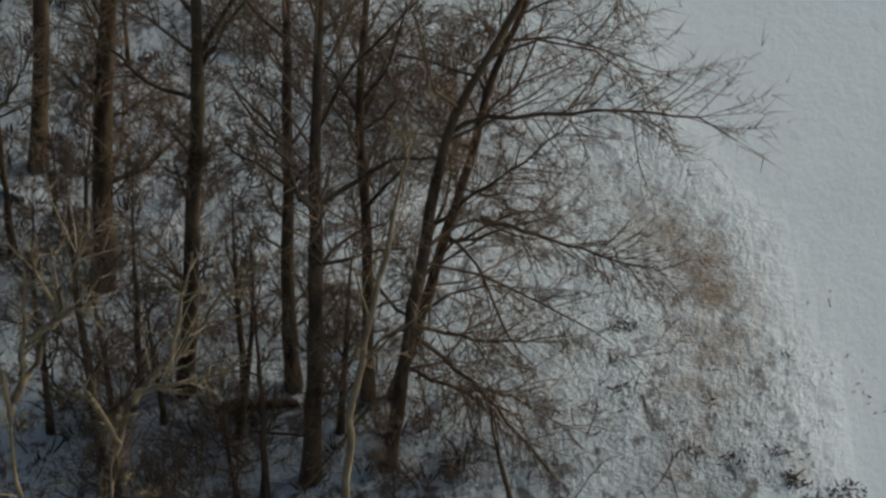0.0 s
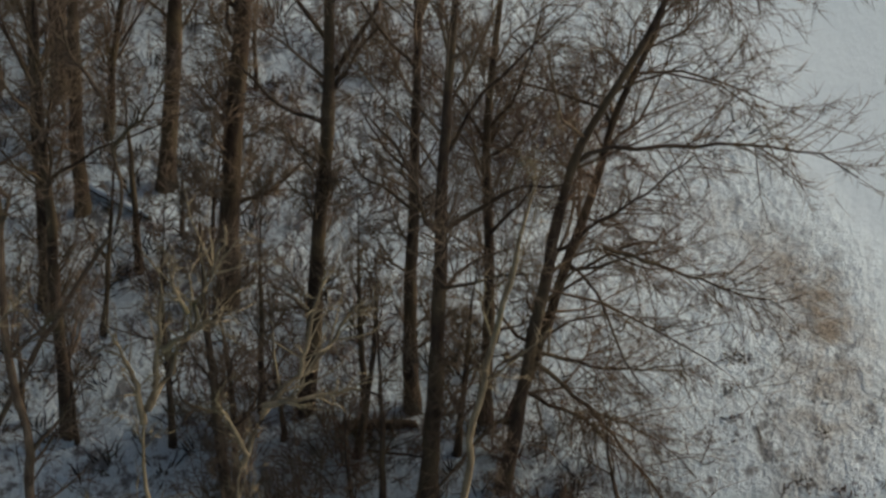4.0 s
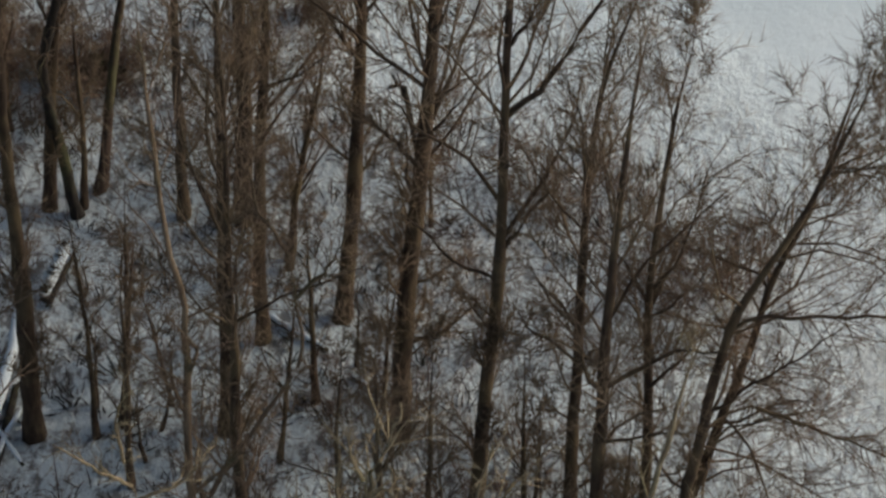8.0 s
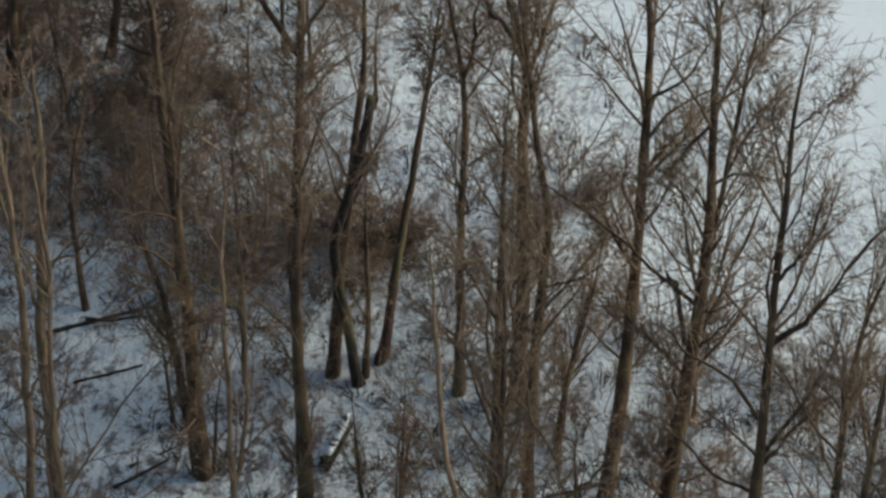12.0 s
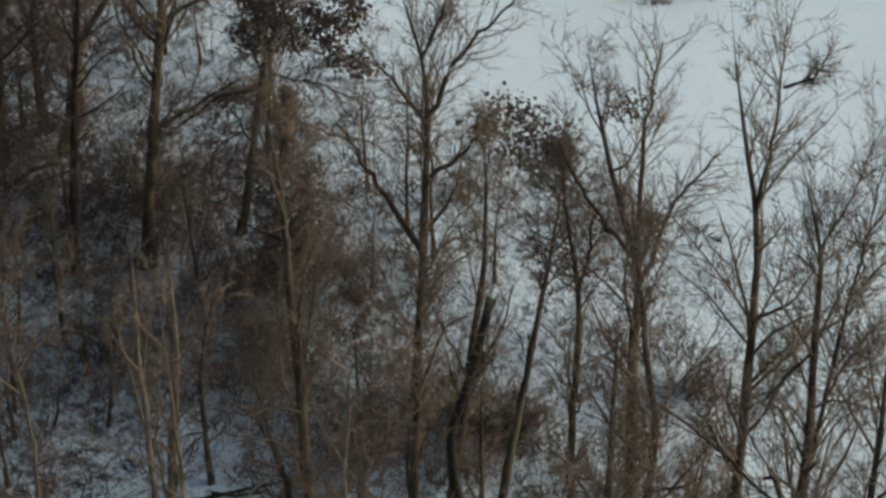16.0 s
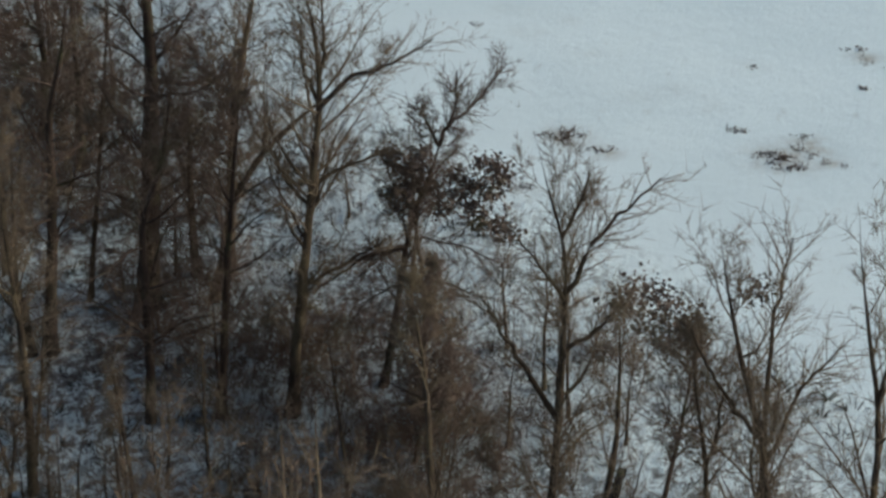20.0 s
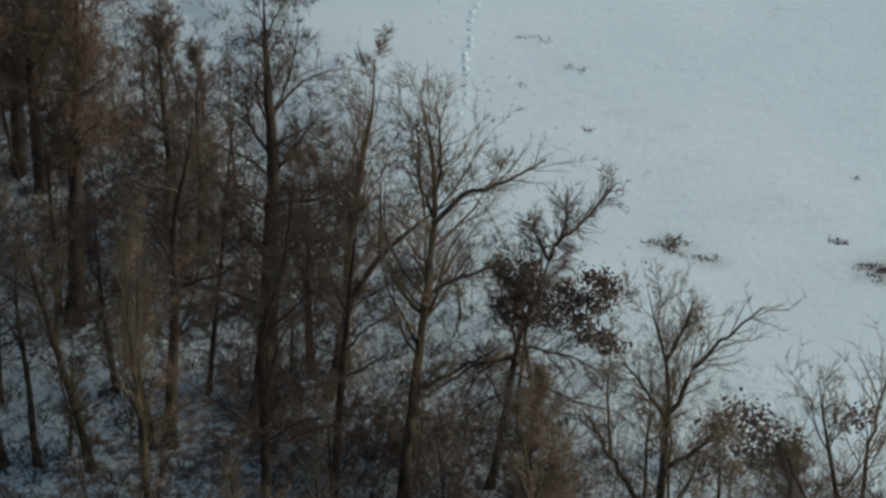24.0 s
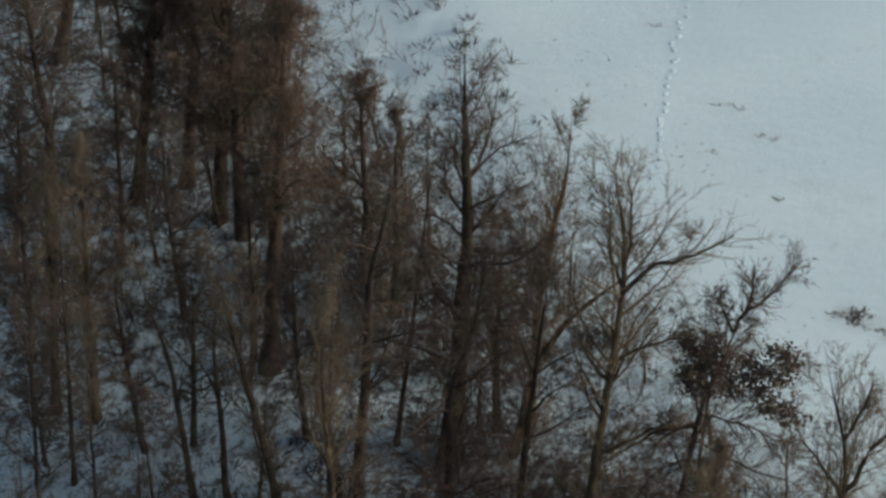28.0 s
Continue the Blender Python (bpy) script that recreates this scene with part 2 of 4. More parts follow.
for px, py in ((-34.7, 100.9), (-32.3, 99.2), (-29.1, 96.1), (-28.1, 94.6), (-25.4, 93.7), (-22.9, 91.1), (-21.8, 92.0), (-20.4, 91.2), (-34.3, 100.8), (-32.1, 99.2), (-39.5, 106.4), (-39.2, 97.8), (-27.0, 96.0), (-23.0, 91.1), (-19.6, 94.5)):  # grass tips just showing
    strip = np.maximum(strip, 0.12 * np.exp(-(((gxx - px) / 0.75) ** 2 + ((gyy - py) / 0.5) ** 2)))
st_at.data.foreach_set("value", strip.astype(np.float32))
lit += 0.05 * np.clip((-gxx - 22) / 10, 0, 1) * np.clip((gs - 2) / 5, 0, 1)
at = ground.data.attributes.new("litter", "FLOAT", "POINT")
at.data.foreach_set("value", lit.astype(np.float32))

# ---- wood: branching by levels ----


def unit(v):
    return v / np.maximum(np.linalg.norm(v, axis=-1, keepdims=True), 1e-9)


def tubes(lines, radii, sides):
    """Tubes along lines (n, k, 3) with radii (n, k): verts and quads."""
    n, k, _ = lines.shape
    tan = unit(np.gradient(lines, axis=1))
    ref = np.where(np.abs(tan[..., 2:3]) > 0.9, (1.0, 0, 0), (0, 0, 1.0))
    a = unit(np.cross(tan, ref))
    b = np.cross(tan, a)
    ang = np.arange(sides) * 2 * math.pi / sides
    ring = a[:, :, None] * np.cos(ang)[:, None] + b[:, :, None] * np.sin(ang)[:, None]
    verts = lines[:, :, None] + ring * radii[:, :, None, None]
    base = (np.arange(n)[:, None, None] * k + np.arange(k - 1)[:, None]) * sides
    s, s2 = np.arange(sides), (np.arange(sides) + 1) % sides
    quads = np.stack([base + s, base + s2, base + sides + s2, base + sides + s], -1)
    return verts.reshape(-1, 3), quads.reshape(-1, 4)


def thirds(quads):
    return np.concatenate([quads[:, (0, 1, 2)], quads[:, (0, 2, 3)]])


def shoots_of(lines, radii, sides=3):
    """Thin tubes that end in a point: verts and triangles."""
    n, k, _ = lines.shape
    if k > 2:
        v, q = tubes(lines[:, :-1], radii[:, :-1], sides)
        f = thirds(q)
    else:
        v, _ = tubes(lines, radii, sides)
        v = v.reshape(n, 2, sides, 3)[:, 0].reshape(-1, 3)
        f = np.zeros((0, 3), int)
    last = (np.arange(n)[:, None] * (k - 1) + k - 2) * sides
    s, s2 = np.arange(sides), (np.arange(sides) + 1) % sides
    tip = np.stack([last + s, last + s2, np.broadcast_to(len(v) + np.arange(n)[:, None], (n, sides))], -1)
    return np.concatenate([v, lines[:, -1]]), np.concatenate([f, tip.reshape(-1, 3)])


def joined(pieces):
    vs, fs, o = [], [], 0
    for v, f in pieces:
        vs.append(v)
        fs.append(f + o)
        o += len(v)
    return np.concatenate(vs), np.concatenate(fs)


def grow(rng, start, way, length, segs, lift, wiggle):
    """Bent shoots: points (n, segs + 1, 3)."""
    pts, d = [start], unit(way)
    for _ in range(segs):
        d = unit(d + lift * np.array((0, 0, 1.0)) + rng.normal(0, wiggle, d.shape))
        pts.append(pts[-1] + d * (length / segs)[:, None])
    return np.stack(pts, 1)


def sprout(rng, lines, radii, per, lo, hi, angle):
    """Places and ways of side shoots on lines: start, way, parent's radius there, place along it, parent's index."""
    n, k, _ = lines.shape
    idx = np.repeat(np.arange(n), per)
    s = rng.uniform(lo, hi, len(idx)) * (k - 1)
    i = np.minimum(s.astype(int), k - 2)
    f = (s - i)[:, None]
    start = lines[idx, i] * (1 - f) + lines[idx, i + 1] * f
    rad = radii[idx, i] * (1 - f[:, 0]) + radii[idx, i + 1] * f[:, 0]
    tan = unit(lines[idx, i + 1] - lines[idx, i])
    side = unit(np.cross(tan, rng.normal(0, 1, tan.shape)))
    a = np.radians(rng.normal(angle, 9, len(idx)))[:, None]
    return start, tan * np.cos(a) + side * np.sin(a), rad, s / (k - 1), idx


KINDS = {  # limbs, first limb at, limb length, limb angle, lift, shoots a limb, twigs a shoot, twig length
    "ash": (28, 0.33, 0.29, 55, 0.07, 11, 6, 0.6),
    "edge": (32, 0.14, 0.32, 80, 0.0, 14, 7, 0.6),
    "oak": (36, 0.20, 0.28, 66, 0.03, 13, 8, 0.65),
    "leafy": (36, 0.30, 0.26, 62, 0.04, 12, 8, 0.5),
    "willow": (50, 0.18, 0.26, 58, 0.03, 15, 11, 1.0),
    "birch": (20, 0.2, 0.26, 52, 0.06, 7, 5, 0.55),
    "pale": (12, 0.45, 0.16, 50, 0.05, 4, 3, 0.5),
    "sap": (13, 0.2, 0.27, 46, 0.08, 7, 4, 0.55),
    "dead": (3, 0.6, 0.16, 50, 0.1, 2, 2, 0.4),
}
LABELS = {
    "ash": ("tall bare deciduous tree with olive-brown bark standing in snow", "tree"),
    "oak": ("bare dark-barked tree with a dense brown twig crown", "tree"),
    "leafy": ("dark tree still holding clumps of withered brown leaves", "tree"),
    "birch": ("pale tan-barked bare tree with many fine twigs", "tree"),
    "pale": ("young tree with pale tan bark and crooked bare branches", "tree"),
    "edge": ("bare tree at the wood's edge with wide low branches", "tree"),
    "willow": ("tall bare tree with drooping reddish-brown twigs", "tree"),
    "sap": ("thin bare young tree with upright shoots in snow", "sapling"),
    "dead": ("broken-off dead tree stump with dark rotten bark", "snag"),
}
count = [0]


def tree(kind, x, y, r, h, *bends, dense=1.0, name="", side=0.0, first=0.0, tufts=(), full=150):
    """A bare tree at x, y: radius at the base, height, and the bends (dx, dy, height) that its stem passes."""
    count[0] += 1
    rng = np.random.default_rng(1000 + count[0])
    limbs, low, reach, angle, lift, shoots, twigs, twig_len = KINDS[kind]
    first = first or low
    z0 = float(ground_z(x, y))
    ctrl = [(0, 0, -0.35), *bends]
    dx, dy, dz = ctrl[-1]
    if h > dz + 0.3:
        px, py, pz = ctrl[-2] if len(ctrl) > 2 else (0, 0, -0.35)
        lean = (h - dz) / max(dz - pz, 1.0) * 0.45
        ctrl.append((dx + (dx - px) * lean + rng.normal(0, 0.15), dy + (dy - py) * lean + rng.normal(0, 0.15), h))
    ctrl = np.array(ctrl, float)
    rings, sides = (30, 9) if h > 8.5 else (16, 6)
    zz = np.linspace(-0.35, h, rings)
    stem = np.stack([np.interp(zz, ctrl[:, 2], ctrl[:, c]) for c in (0, 1)] + [zz], 1)
    for _ in range(2):
        stem[1:-1, :2] = stem[1:-1, :2] * 0.5 + (stem[:-2, :2] + stem[2:, :2]) * 0.25
    stem[2:, :2] += np.cumsum(rng.normal(0, 0.045 if kind in ("birch", "pale") else 0.016, (rings - 2, 2)), 0) * np.minimum(1, (h - zz[2:]) / h + 0.4)[:, None]
    s = np.clip(zz / h, 0, 1)
    top = 0.75 if kind == "dead" else 0.3 if kind in ("birch", "pale") else 0.07
    rad = r * (1 - (1 - top) * s**1.15) * (1 + 0.45 * np.exp(-np.maximum(zz, 0) / 0.3)) * (1 if kind == "dead" else np.clip((h - zz) / 3.0, 0.15, 1))
    root = new(name or ("dead_tree" if kind == "dead" else "sapling" if kind == "sap" else "tree"))
    root.location = (x, y, z0)
    tagged(root, *LABELS[kind], group="trees of the wood")
    tv, tf = tubes(stem[None], rad[None], sides)
    tv += rng.normal(0, 1, tv.shape) * np.repeat(rad, sides)[:, None] * 0.07
    end = (rings - 1) * sides
    cap = np.array([(end, end + k, end + k + 1) for k in range(1, sides - 1)])
    mesh_object("trunk", tv, np.concatenate([thirds(tf), cap]), BARK[kind], root)
    # limbs
    n = max(2, int(limbs * dense * (1.2 if kind == "ash" else 1)))
    at_s = np.sort(first + (0.95 - first) * rng.uniform(0, 1, n) ** 1.05)
    st, way, prad, _, _ = sprout(rng, np.repeat(stem[None], n, 0), np.repeat(rad[None], n, 0), 1, 0.5, 0.5, angle)
    small = rng.uniform(0, 1, n) < (0.34 if kind in ("ash", "birch") and not side else 0.0)
    at_s = np.where(small, rng.uniform(0.1, max(first, 0.12), n), at_s)  # a few short branches low on the stem
    k = at_s * (rings - 1)
    i = np.minimum(k.astype(int), rings - 2)
    f = (k - i)[:, None]
    st = stem[i] * (1 - f) + stem[i + 1] * f
    prad = rad[i] * (1 - f[:, 0]) + rad[i + 1] * f[:, 0]
    az = np.arange(n) * 2.4 + rng.uniform(0, 6) + rng.normal(0, 0.5, n)
    el = np.radians(90 - angle + rng.normal(0, 13, n) + 32 * at_s)
    if side:  # grown towards the open field
        az = rng.normal(0.2, 1.1, n)
        az[:: 4] = rng.uniform(0, 6.3, len(az[:: 4]))
    way = np.stack([np.cos(az) * np.cos(el), np.sin(az) * np.cos(el), np.sin(el)], 1)
    ln = np.where(small, 0.5, 1.0) * reach * h * (1.06 - 0.62 * at_s) * rng.uniform(0.5, 1.3, n) * (0.65 + 0.35 * np.clip((at_s - first) * 6, 0, 1)) * np.clip(0.42 + 2.2 * (1 - at_s), 0.42, 1)
    lines = grow(rng, st, way, ln, 8, lift, 0.27 if side else 0.14)
    lr = np.minimum(prad * rng.uniform(0.34, 0.58, n), 0.017 + (0.006 if side else 0.011) * ln)[:, None] * (1 - 0.8 * np.linspace(0, 1, 9))
    order = np.argsort(-lr[:, 0])
    for j in order[:6]:
        mesh_object("limb", *shoots_of(lines[j : j + 1], lr[j : j + 1], 5), BARK[kind], root)
    pieces = [shoots_of(lines[order[6:], ::2], lr[order[6:], ::2], 4)] if n > 6 else []
    tips = foliate(rng, kind, lines, lr, ln, pieces)
    mesh_object("crown", *joined(pieces), TWIG[kind], root, "fine bare twigs")
    if tufts:  # clumps of withered leaves, each round a place on the crown
        hub = np.repeat(np.array(tufts, float), full, 0)
        leaves(rng, hub + rng.normal(0, 1, hub.shape) * (0.23, 0.23, 0.12), 0.08, root)
    TREE.update(root=root, kind=kind, rng=rng, stem=stem)
    return root


TREE = {}


def foliate(rng, kind, lines, lr, ln, pieces):
    """Shoots and twigs on limbs; adds their tubes to pieces and gives back the twigs."""
    _, _, _, _, lift, shoots, twigs, twig_len = KINDS[kind]
    s1, w1, r1, _, pi = sprout(rng, lines, lr, shoots, 0.15, 1.0, 42)
    l1 = np.clip(ln[pi] * rng.uniform(0.2, 0.5, len(pi)), 0.25, 1.8)
    sh = grow(rng, s1, w1, l1, 4, lift * 0.8, 0.17)
    sr = np.clip(r1 * 0.55, 0.0075, {"edge": 0.013, "birch": 0.016}.get(kind, 0.017))[:, None] * (1 - 0.55 * np.linspace(0, 1, 5))
    pieces.append(shoots_of(sh[:, ::2], sr[:, ::2]))
    if kind in ("ash", "edge"):  # the finest tips
        s3, w3, _, _, p3 = sprout(rng, sh, sr, 4 if kind == "edge" else 3, 0.35, 1.0, 40)
        tip = grow(rng, s3, w3, rng.uniform(0.2, 0.5, len(p3)), 1, lift, 0.2)
        pieces.append(shoots_of(tip, np.full((len(p3), 2), 0.0068)))
    s2, w2, r2, _, p2 = sprout(rng, sh, sr, twigs, 0.15, 1.0, 44)
    l2 = twig_len * rng.uniform(0.45, 1.15, len(p2)) * np.clip(l1[p2] / 0.8, 0.45, 1)
    if kind == "willow":  # hanging twigs bend over
        tw = grow(rng, s2, w2, l2, 2, -0.3, 0.25)
        pieces.append(shoots_of(tw, np.full((len(p2), 3), 0.0095) * (1, 0.8, 0.4)))
        return tw[:, ::2]
    tw = grow(rng, s2, w2, l2, 1, lift * 0.7, 0.2)
    pieces.append(shoots_of(tw, np.full((len(p2), 2), {"edge": 0.007, "ash": 0.0082, "sap": 0.0105}.get(kind, 0.0098))))
    return tw


def bough(r, *pts):
    """A main limb of the tree made last, through a few points from its foot, with its own twigs."""
    rng, kind, p = TREE["rng"], TREE["kind"], np.array(pts, float)
    stem = TREE["stem"]
    foot = np.array([np.interp(p[0, 2], stem[:, 2], stem[:, c]) for c in range(3)])
    if np.linalg.norm(foot - p[0]) < 0.7:  # springs from the stem itself
        p += (foot - p[0]) * np.linspace(1, 0.3, len(p))[:, None]
    k = np.linspace(0, len(p) - 1, 13)
    line = np.stack([np.interp(k, np.arange(len(p)), p[:, c]) for c in range(3)], 1)
    line[1:-1] = line[1:-1] * 0.5 + (line[:-2] + line[2:]) * 0.25
    turn = rng.normal(0, 0.2)  # swings a little out of the plane
    run = np.linspace(0, 1, 13)
    line[:, 1] += turn * run * np.linalg.norm(p[-1] - p[0]) * 0.6
    line[1:] += rng.normal(0, min(0.035, 0.009 * np.linalg.norm(p[-1] - p[0])), (12, 3))
    rad = r * (1 - 0.78 * run)
    lines, lr = line[None], rad[None]
    ob = mesh_object("limb", *tubes(lines, lr, 6), BARK[kind], TREE["root"])
    pieces, far = [], np.array([np.linalg.norm(p[-1] - p[0])])
    twin = np.repeat(lines, 3, 0)
    foliate(rng, kind, twin, np.repeat(lr, 3, 0), np.repeat(far, 3), pieces)
    tagged(mesh_object("twigs_of_limb", *joined(pieces), TWIG[kind], ob), "fine bare twigs", kind="stuff")
    return ob


def leaves(rng, c, size, parent):
    """Small curled leaves round the places c: two bent quads each."""
    n = len(c)
    a, b = unit(rng.normal(0, 1, (n, 3))), rng.normal(0, 1, (n, 3))
    b = unit(np.cross(a, b))
    nn = np.cross(a, b)
    sz = size * rng.uniform(0.6, 1.3, (n, 1))
    c = c + rng.normal(0, 0.05, (n, 3))
    v = np.stack([c - b * sz * 0.6 + nn * sz * 0.35, c - a * sz * 0.1 - b * 0, c + a * sz, c + a * sz * 0.9 - b * sz * 0.7 + nn * sz * 0.35, c + b * sz * 0.6 + nn * sz * 0.35, c + a * sz * 0.9 + b * sz * 0.7 + nn * sz * 0.35], 1).reshape(-1, 3)
    o = np.arange(n)[:, None] * 6
    q = np.concatenate([o + (0, 1, 2, 3), o + (1, 4, 5, 2)])
    return mesh_object("leaves", v, q, LEAF, parent, "withered curled brown leaves")


def bush(x, y, h, w, mat="rust", stems=26, label="", twigs=0):
    """A loose leafless bush: separate stems from one root, and a crown of fine shoots."""
    count[0] += 1
    rng = np.random.default_rng(5000 + count[0])
    root = new("bush")
    root.location = (x, y, float(ground_z(x, y)))
    tone = {"rust": "reddish-brown", "oak": "dark brown", "birch": "pale tan"}[mat]
    tagged(root, label or f"loose leafless {tone} bush standing in snow", "bush", group="bushes of the wood")
    stems = int(stems * 0.5)
    twigs = twigs or (3 if y < 62.5 else 5)  # the bushes at the back are the denser ones
    az = rng.uniform(0, 2 * math.pi, stems)
    out = rng.uniform(0.1, 1.5, stems) * w / max(h, 0.5)
    way = np.stack([np.cos(az) * out, np.sin(az) * out, rng.uniform(0.5, 1, stems)], 1)
    st = np.stack([np.cos(az), np.sin(az), np.zeros(stems)], 1) * rng.uniform(0.05, 0.6, (stems, 1)) * w
    st[:, 2] = -0.15
    ln = h * rng.uniform(0.5, 1.25, stems)
    lines = grow(rng, st, way, ln, 7, 0.01, 0.2)
    lr = rng.uniform(0.012, 0.022, stems)[:, None] * (1 - 0.7 * np.linspace(0, 1, 8))
    for j in range(stems):
        mesh_object("stem", *tubes(lines[j : j + 1], lr[j : j + 1], 4), TWIG[mat], root)
    s1, w1, r1, _, pi = sprout(rng, lines, lr, 6 if y < 62.5 else 8, 0.2, 1, 48)
    sh = grow(rng, s1, w1, ln[pi] * rng.uniform(0.15, 0.4, len(pi)), 2, 0.03, 0.22)
    sr = np.full(len(sh), 0.0085)[:, None] * np.array((1, 0.8, 0.5))
    s2, w2, _, _, p2 = sprout(rng, sh, sr, twigs, 0.2, 1, 46)
    tw = grow(rng, s2, w2, rng.uniform(0.2, 0.6, len(p2)), 1, 0.02, 0.22)
    mesh_object("crown", *joined([shoots_of(sh, sr), shoots_of(tw, np.full((len(tw), 2), 0.0085))]), TWIG[mat], root, "fine bare shoots")
    return root


def spar(name, pts, r0, r1, mat, parent=None, snow=0.0, label=""):
    """A bent round pole through a few points, with a jagged end; snow: thickness of the snow lying on it."""
    rng = np.random.default_rng(int(abs(pts[0][0] * 100)) + 7)
    p = np.array(pts, float)
    k = np.linspace(0, len(p) - 1, 4 * (len(p) - 1) + 1)
    line = np.stack([np.interp(k, np.arange(len(p)), p[:, c]) for c in range(3)], 1)
    line[1:-1] += rng.normal(0, r0 * 0.12, line[1:-1].shape)
    rad = np.linspace(r0, r1, len(k)) * rng.uniform(0.94, 1.06, len(k))
    v, q = tubes(line[None], rad[None], 8)
    v[-8:] += (line[-1] - line[-2])[None] * rng.uniform(-0.3, 0.7, (8, 1))
    ends = np.array([[0, 3, 2, 1], [0, 5, 4, 3], [0, 7, 6, 5]])
    last = len(v) - 8 + np.array([[0, 1, 2, 3], [0, 3, 4, 5], [0, 5, 6, 7]])
    ob = mesh_object(name, v, np.concatenate([q, ends, last]), mat, parent, label)
    if snow:
        top = line + np.array((0, 0, 1.0)) * (rad * 0.75)[:, None]
        sv, sq = tubes(top[None], (rad * 0.85 + snow * 0.3)[None] * np.clip(np.sin(np.linspace(0.15, 2.99, len(k))) * 3, 0.15, 1), 7)
        mesh_object("snow_cover", sv, sq, FRESH, ob, "soft white snow lying along the top")
    return ob

# ---- the trees that stand in the wood ----
tree("ash", -3.24, 48.17, 0.15, 15.0, (0.07, 0.00, 8.6), (0.31, 0.02, 11.5), (0.91, 0.05, 13.3))
tree("ash", -2.80, 45.69, 0.18, 15.3, (0.36, 0.02, 9.1), (0.66, 0.03, 13.7), (0.96, 0.05, 15.0))
tree("ash", -1.75, 47.70, 0.13, 14.0, (0.03, 0.00, 7.5), (0.31, 0.01, 11.2), (0.65, 0.02, 12.9))
tree("pale", -1.70, 41.80, 0.09, 12.1, (-0.45, -0.02, 3.5), (0.07, 0.00, 7.6), (0.84, 0.03, 10.9), (1.20, 0.05, 11.8))
tree("edge", -1.40, 45.79, 0.15, 15.0, (0.65, 0.02, 4.2), (1.25, 0.04, 8.0), (2.19, 0.05, 9.9), (3.54, 0.07, 13.7), side=1.0)
bough(0.048, (1.16, 0.04, 7.76), (1.94, 0.06, 8.36), (3.22, 0.10, 8.16), (4.30, 0.13, 8.32), (5.39, 0.17, 8.19), (6.21, 0.19, 7.69))
bough(0.048, (0.70, 0.02, 3.31), (1.80, 0.06, 2.34), (2.66, 0.08, 1.22), (3.76, 0.12, -0.36))
bough(0.043, (1.77, 0.05, 5.95), (2.78, 0.09, 5.62), (3.91, 0.12, 5.22), (5.14, 0.16, 4.81))
bough(0.043, (0.86, 0.03, 3.57), (2.10, 0.06, 3.01), (3.45, 0.11, 3.13))
bough(0.043, (0.23, 0.01, 2.51), (1.28, 0.04, 1.80), (2.33, 0.07, 1.51), (3.42, 0.10, 0.51))
bough(0.043, (1.06, 0.03, 5.78), (2.26, 0.07, 6.64), (3.43, 0.11, 7.61))
tree("edge", -1.33, 47.64, 0.12, 14.0, (1.49, 0.04, 5.5), (1.81, 0.05, 7.3), (2.51, 0.07, 9.1), side=1.0)
tree("ash", -5.40, 48.35, 0.17, 19.6, (0.29, 0.03, 2.7), (0.68, 0.08, 8.7), (0.68, 0.07, 10.2), (0.76, 0.08, 12.7), (0.83, 0.08, 13.9), (0.78, 0.08, 15.9), (0.99, 0.10, 17.8), (1.24, 0.12, 18.8))
bough(0.027, (0.81, 0.08, 14.69), (0.44, 0.04, 15.92), (0.48, 0.05, 17.16))
bough(0.024, (0.78, 0.08, 15.95), (1.40, 0.14, 16.57), (1.91, 0.19, 17.16))
bough(0.075, (0.65, 0.06, 10.71), (1.47, 0.14, 11.53), (2.25, 0.22, 13.08), (3.03, 0.29, 14.19))
bough(0.060, (0.60, 0.06, 7.53), (1.20, 0.12, 8.49), (1.67, 0.17, 9.24))
bough(0.050, (0.82, 0.08, 12.30), (1.37, 0.13, 13.28), (1.60, 0.15, 14.74))
tree("ash", -7.30, 51.60, 0.23, 19.2, (0.16, 0.02, 2.4), (0.81, 0.10, 9.3), (0.89, 0.11, 10.5), (0.82, 0.10, 14.8), (0.91, 0.11, 16.4), (0.56, 0.07, 17.4), (0.33, 0.04, 18.4))
bough(0.036, (0.89, 0.11, 16.34), (1.42, 0.18, 17.50), (1.78, 0.22, 19.09))
bough(0.040, (0.79, 0.10, 13.82), (0.04, 0.00, 12.72), (-0.49, -0.06, 12.31))
bough(0.061, (0.22, 0.03, 2.36), (1.11, 0.14, 2.64), (1.69, 0.22, 3.21))
bough(0.056, (0.51, 0.06, 7.00), (-0.06, -0.01, 7.85), (-0.62, -0.08, 8.42))
tree("ash", -9.00, 55.20, 0.19, 19.8, (0.30, 0.04, 3.4), (0.51, 0.07, 7.5), (0.68, 0.10, 12.0), (0.64, 0.09, 14.1), (0.14, 0.02, 16.9), (-0.20, -0.03, 19.5))
bough(0.065, (0.67, 0.10, 14.29), (0.93, 0.14, 16.51), (0.98, 0.15, 19.14))
bough(0.043, (1.01, 0.15, 17.69), (1.66, 0.25, 18.04), (1.97, 0.29, 18.78))
bough(0.065, (0.73, 0.11, 9.58), (1.30, 0.19, 10.46), (1.75, 0.26, 11.31))
bough(0.060, (0.46, 0.07, 6.93), (0.00, 0.00, 7.84), (-0.39, -0.06, 8.88))
tree("ash", -10.15, 48.11, 0.14, 15.0, (-0.03, -0.00, 7.0), (0.06, 0.01, 12.2))
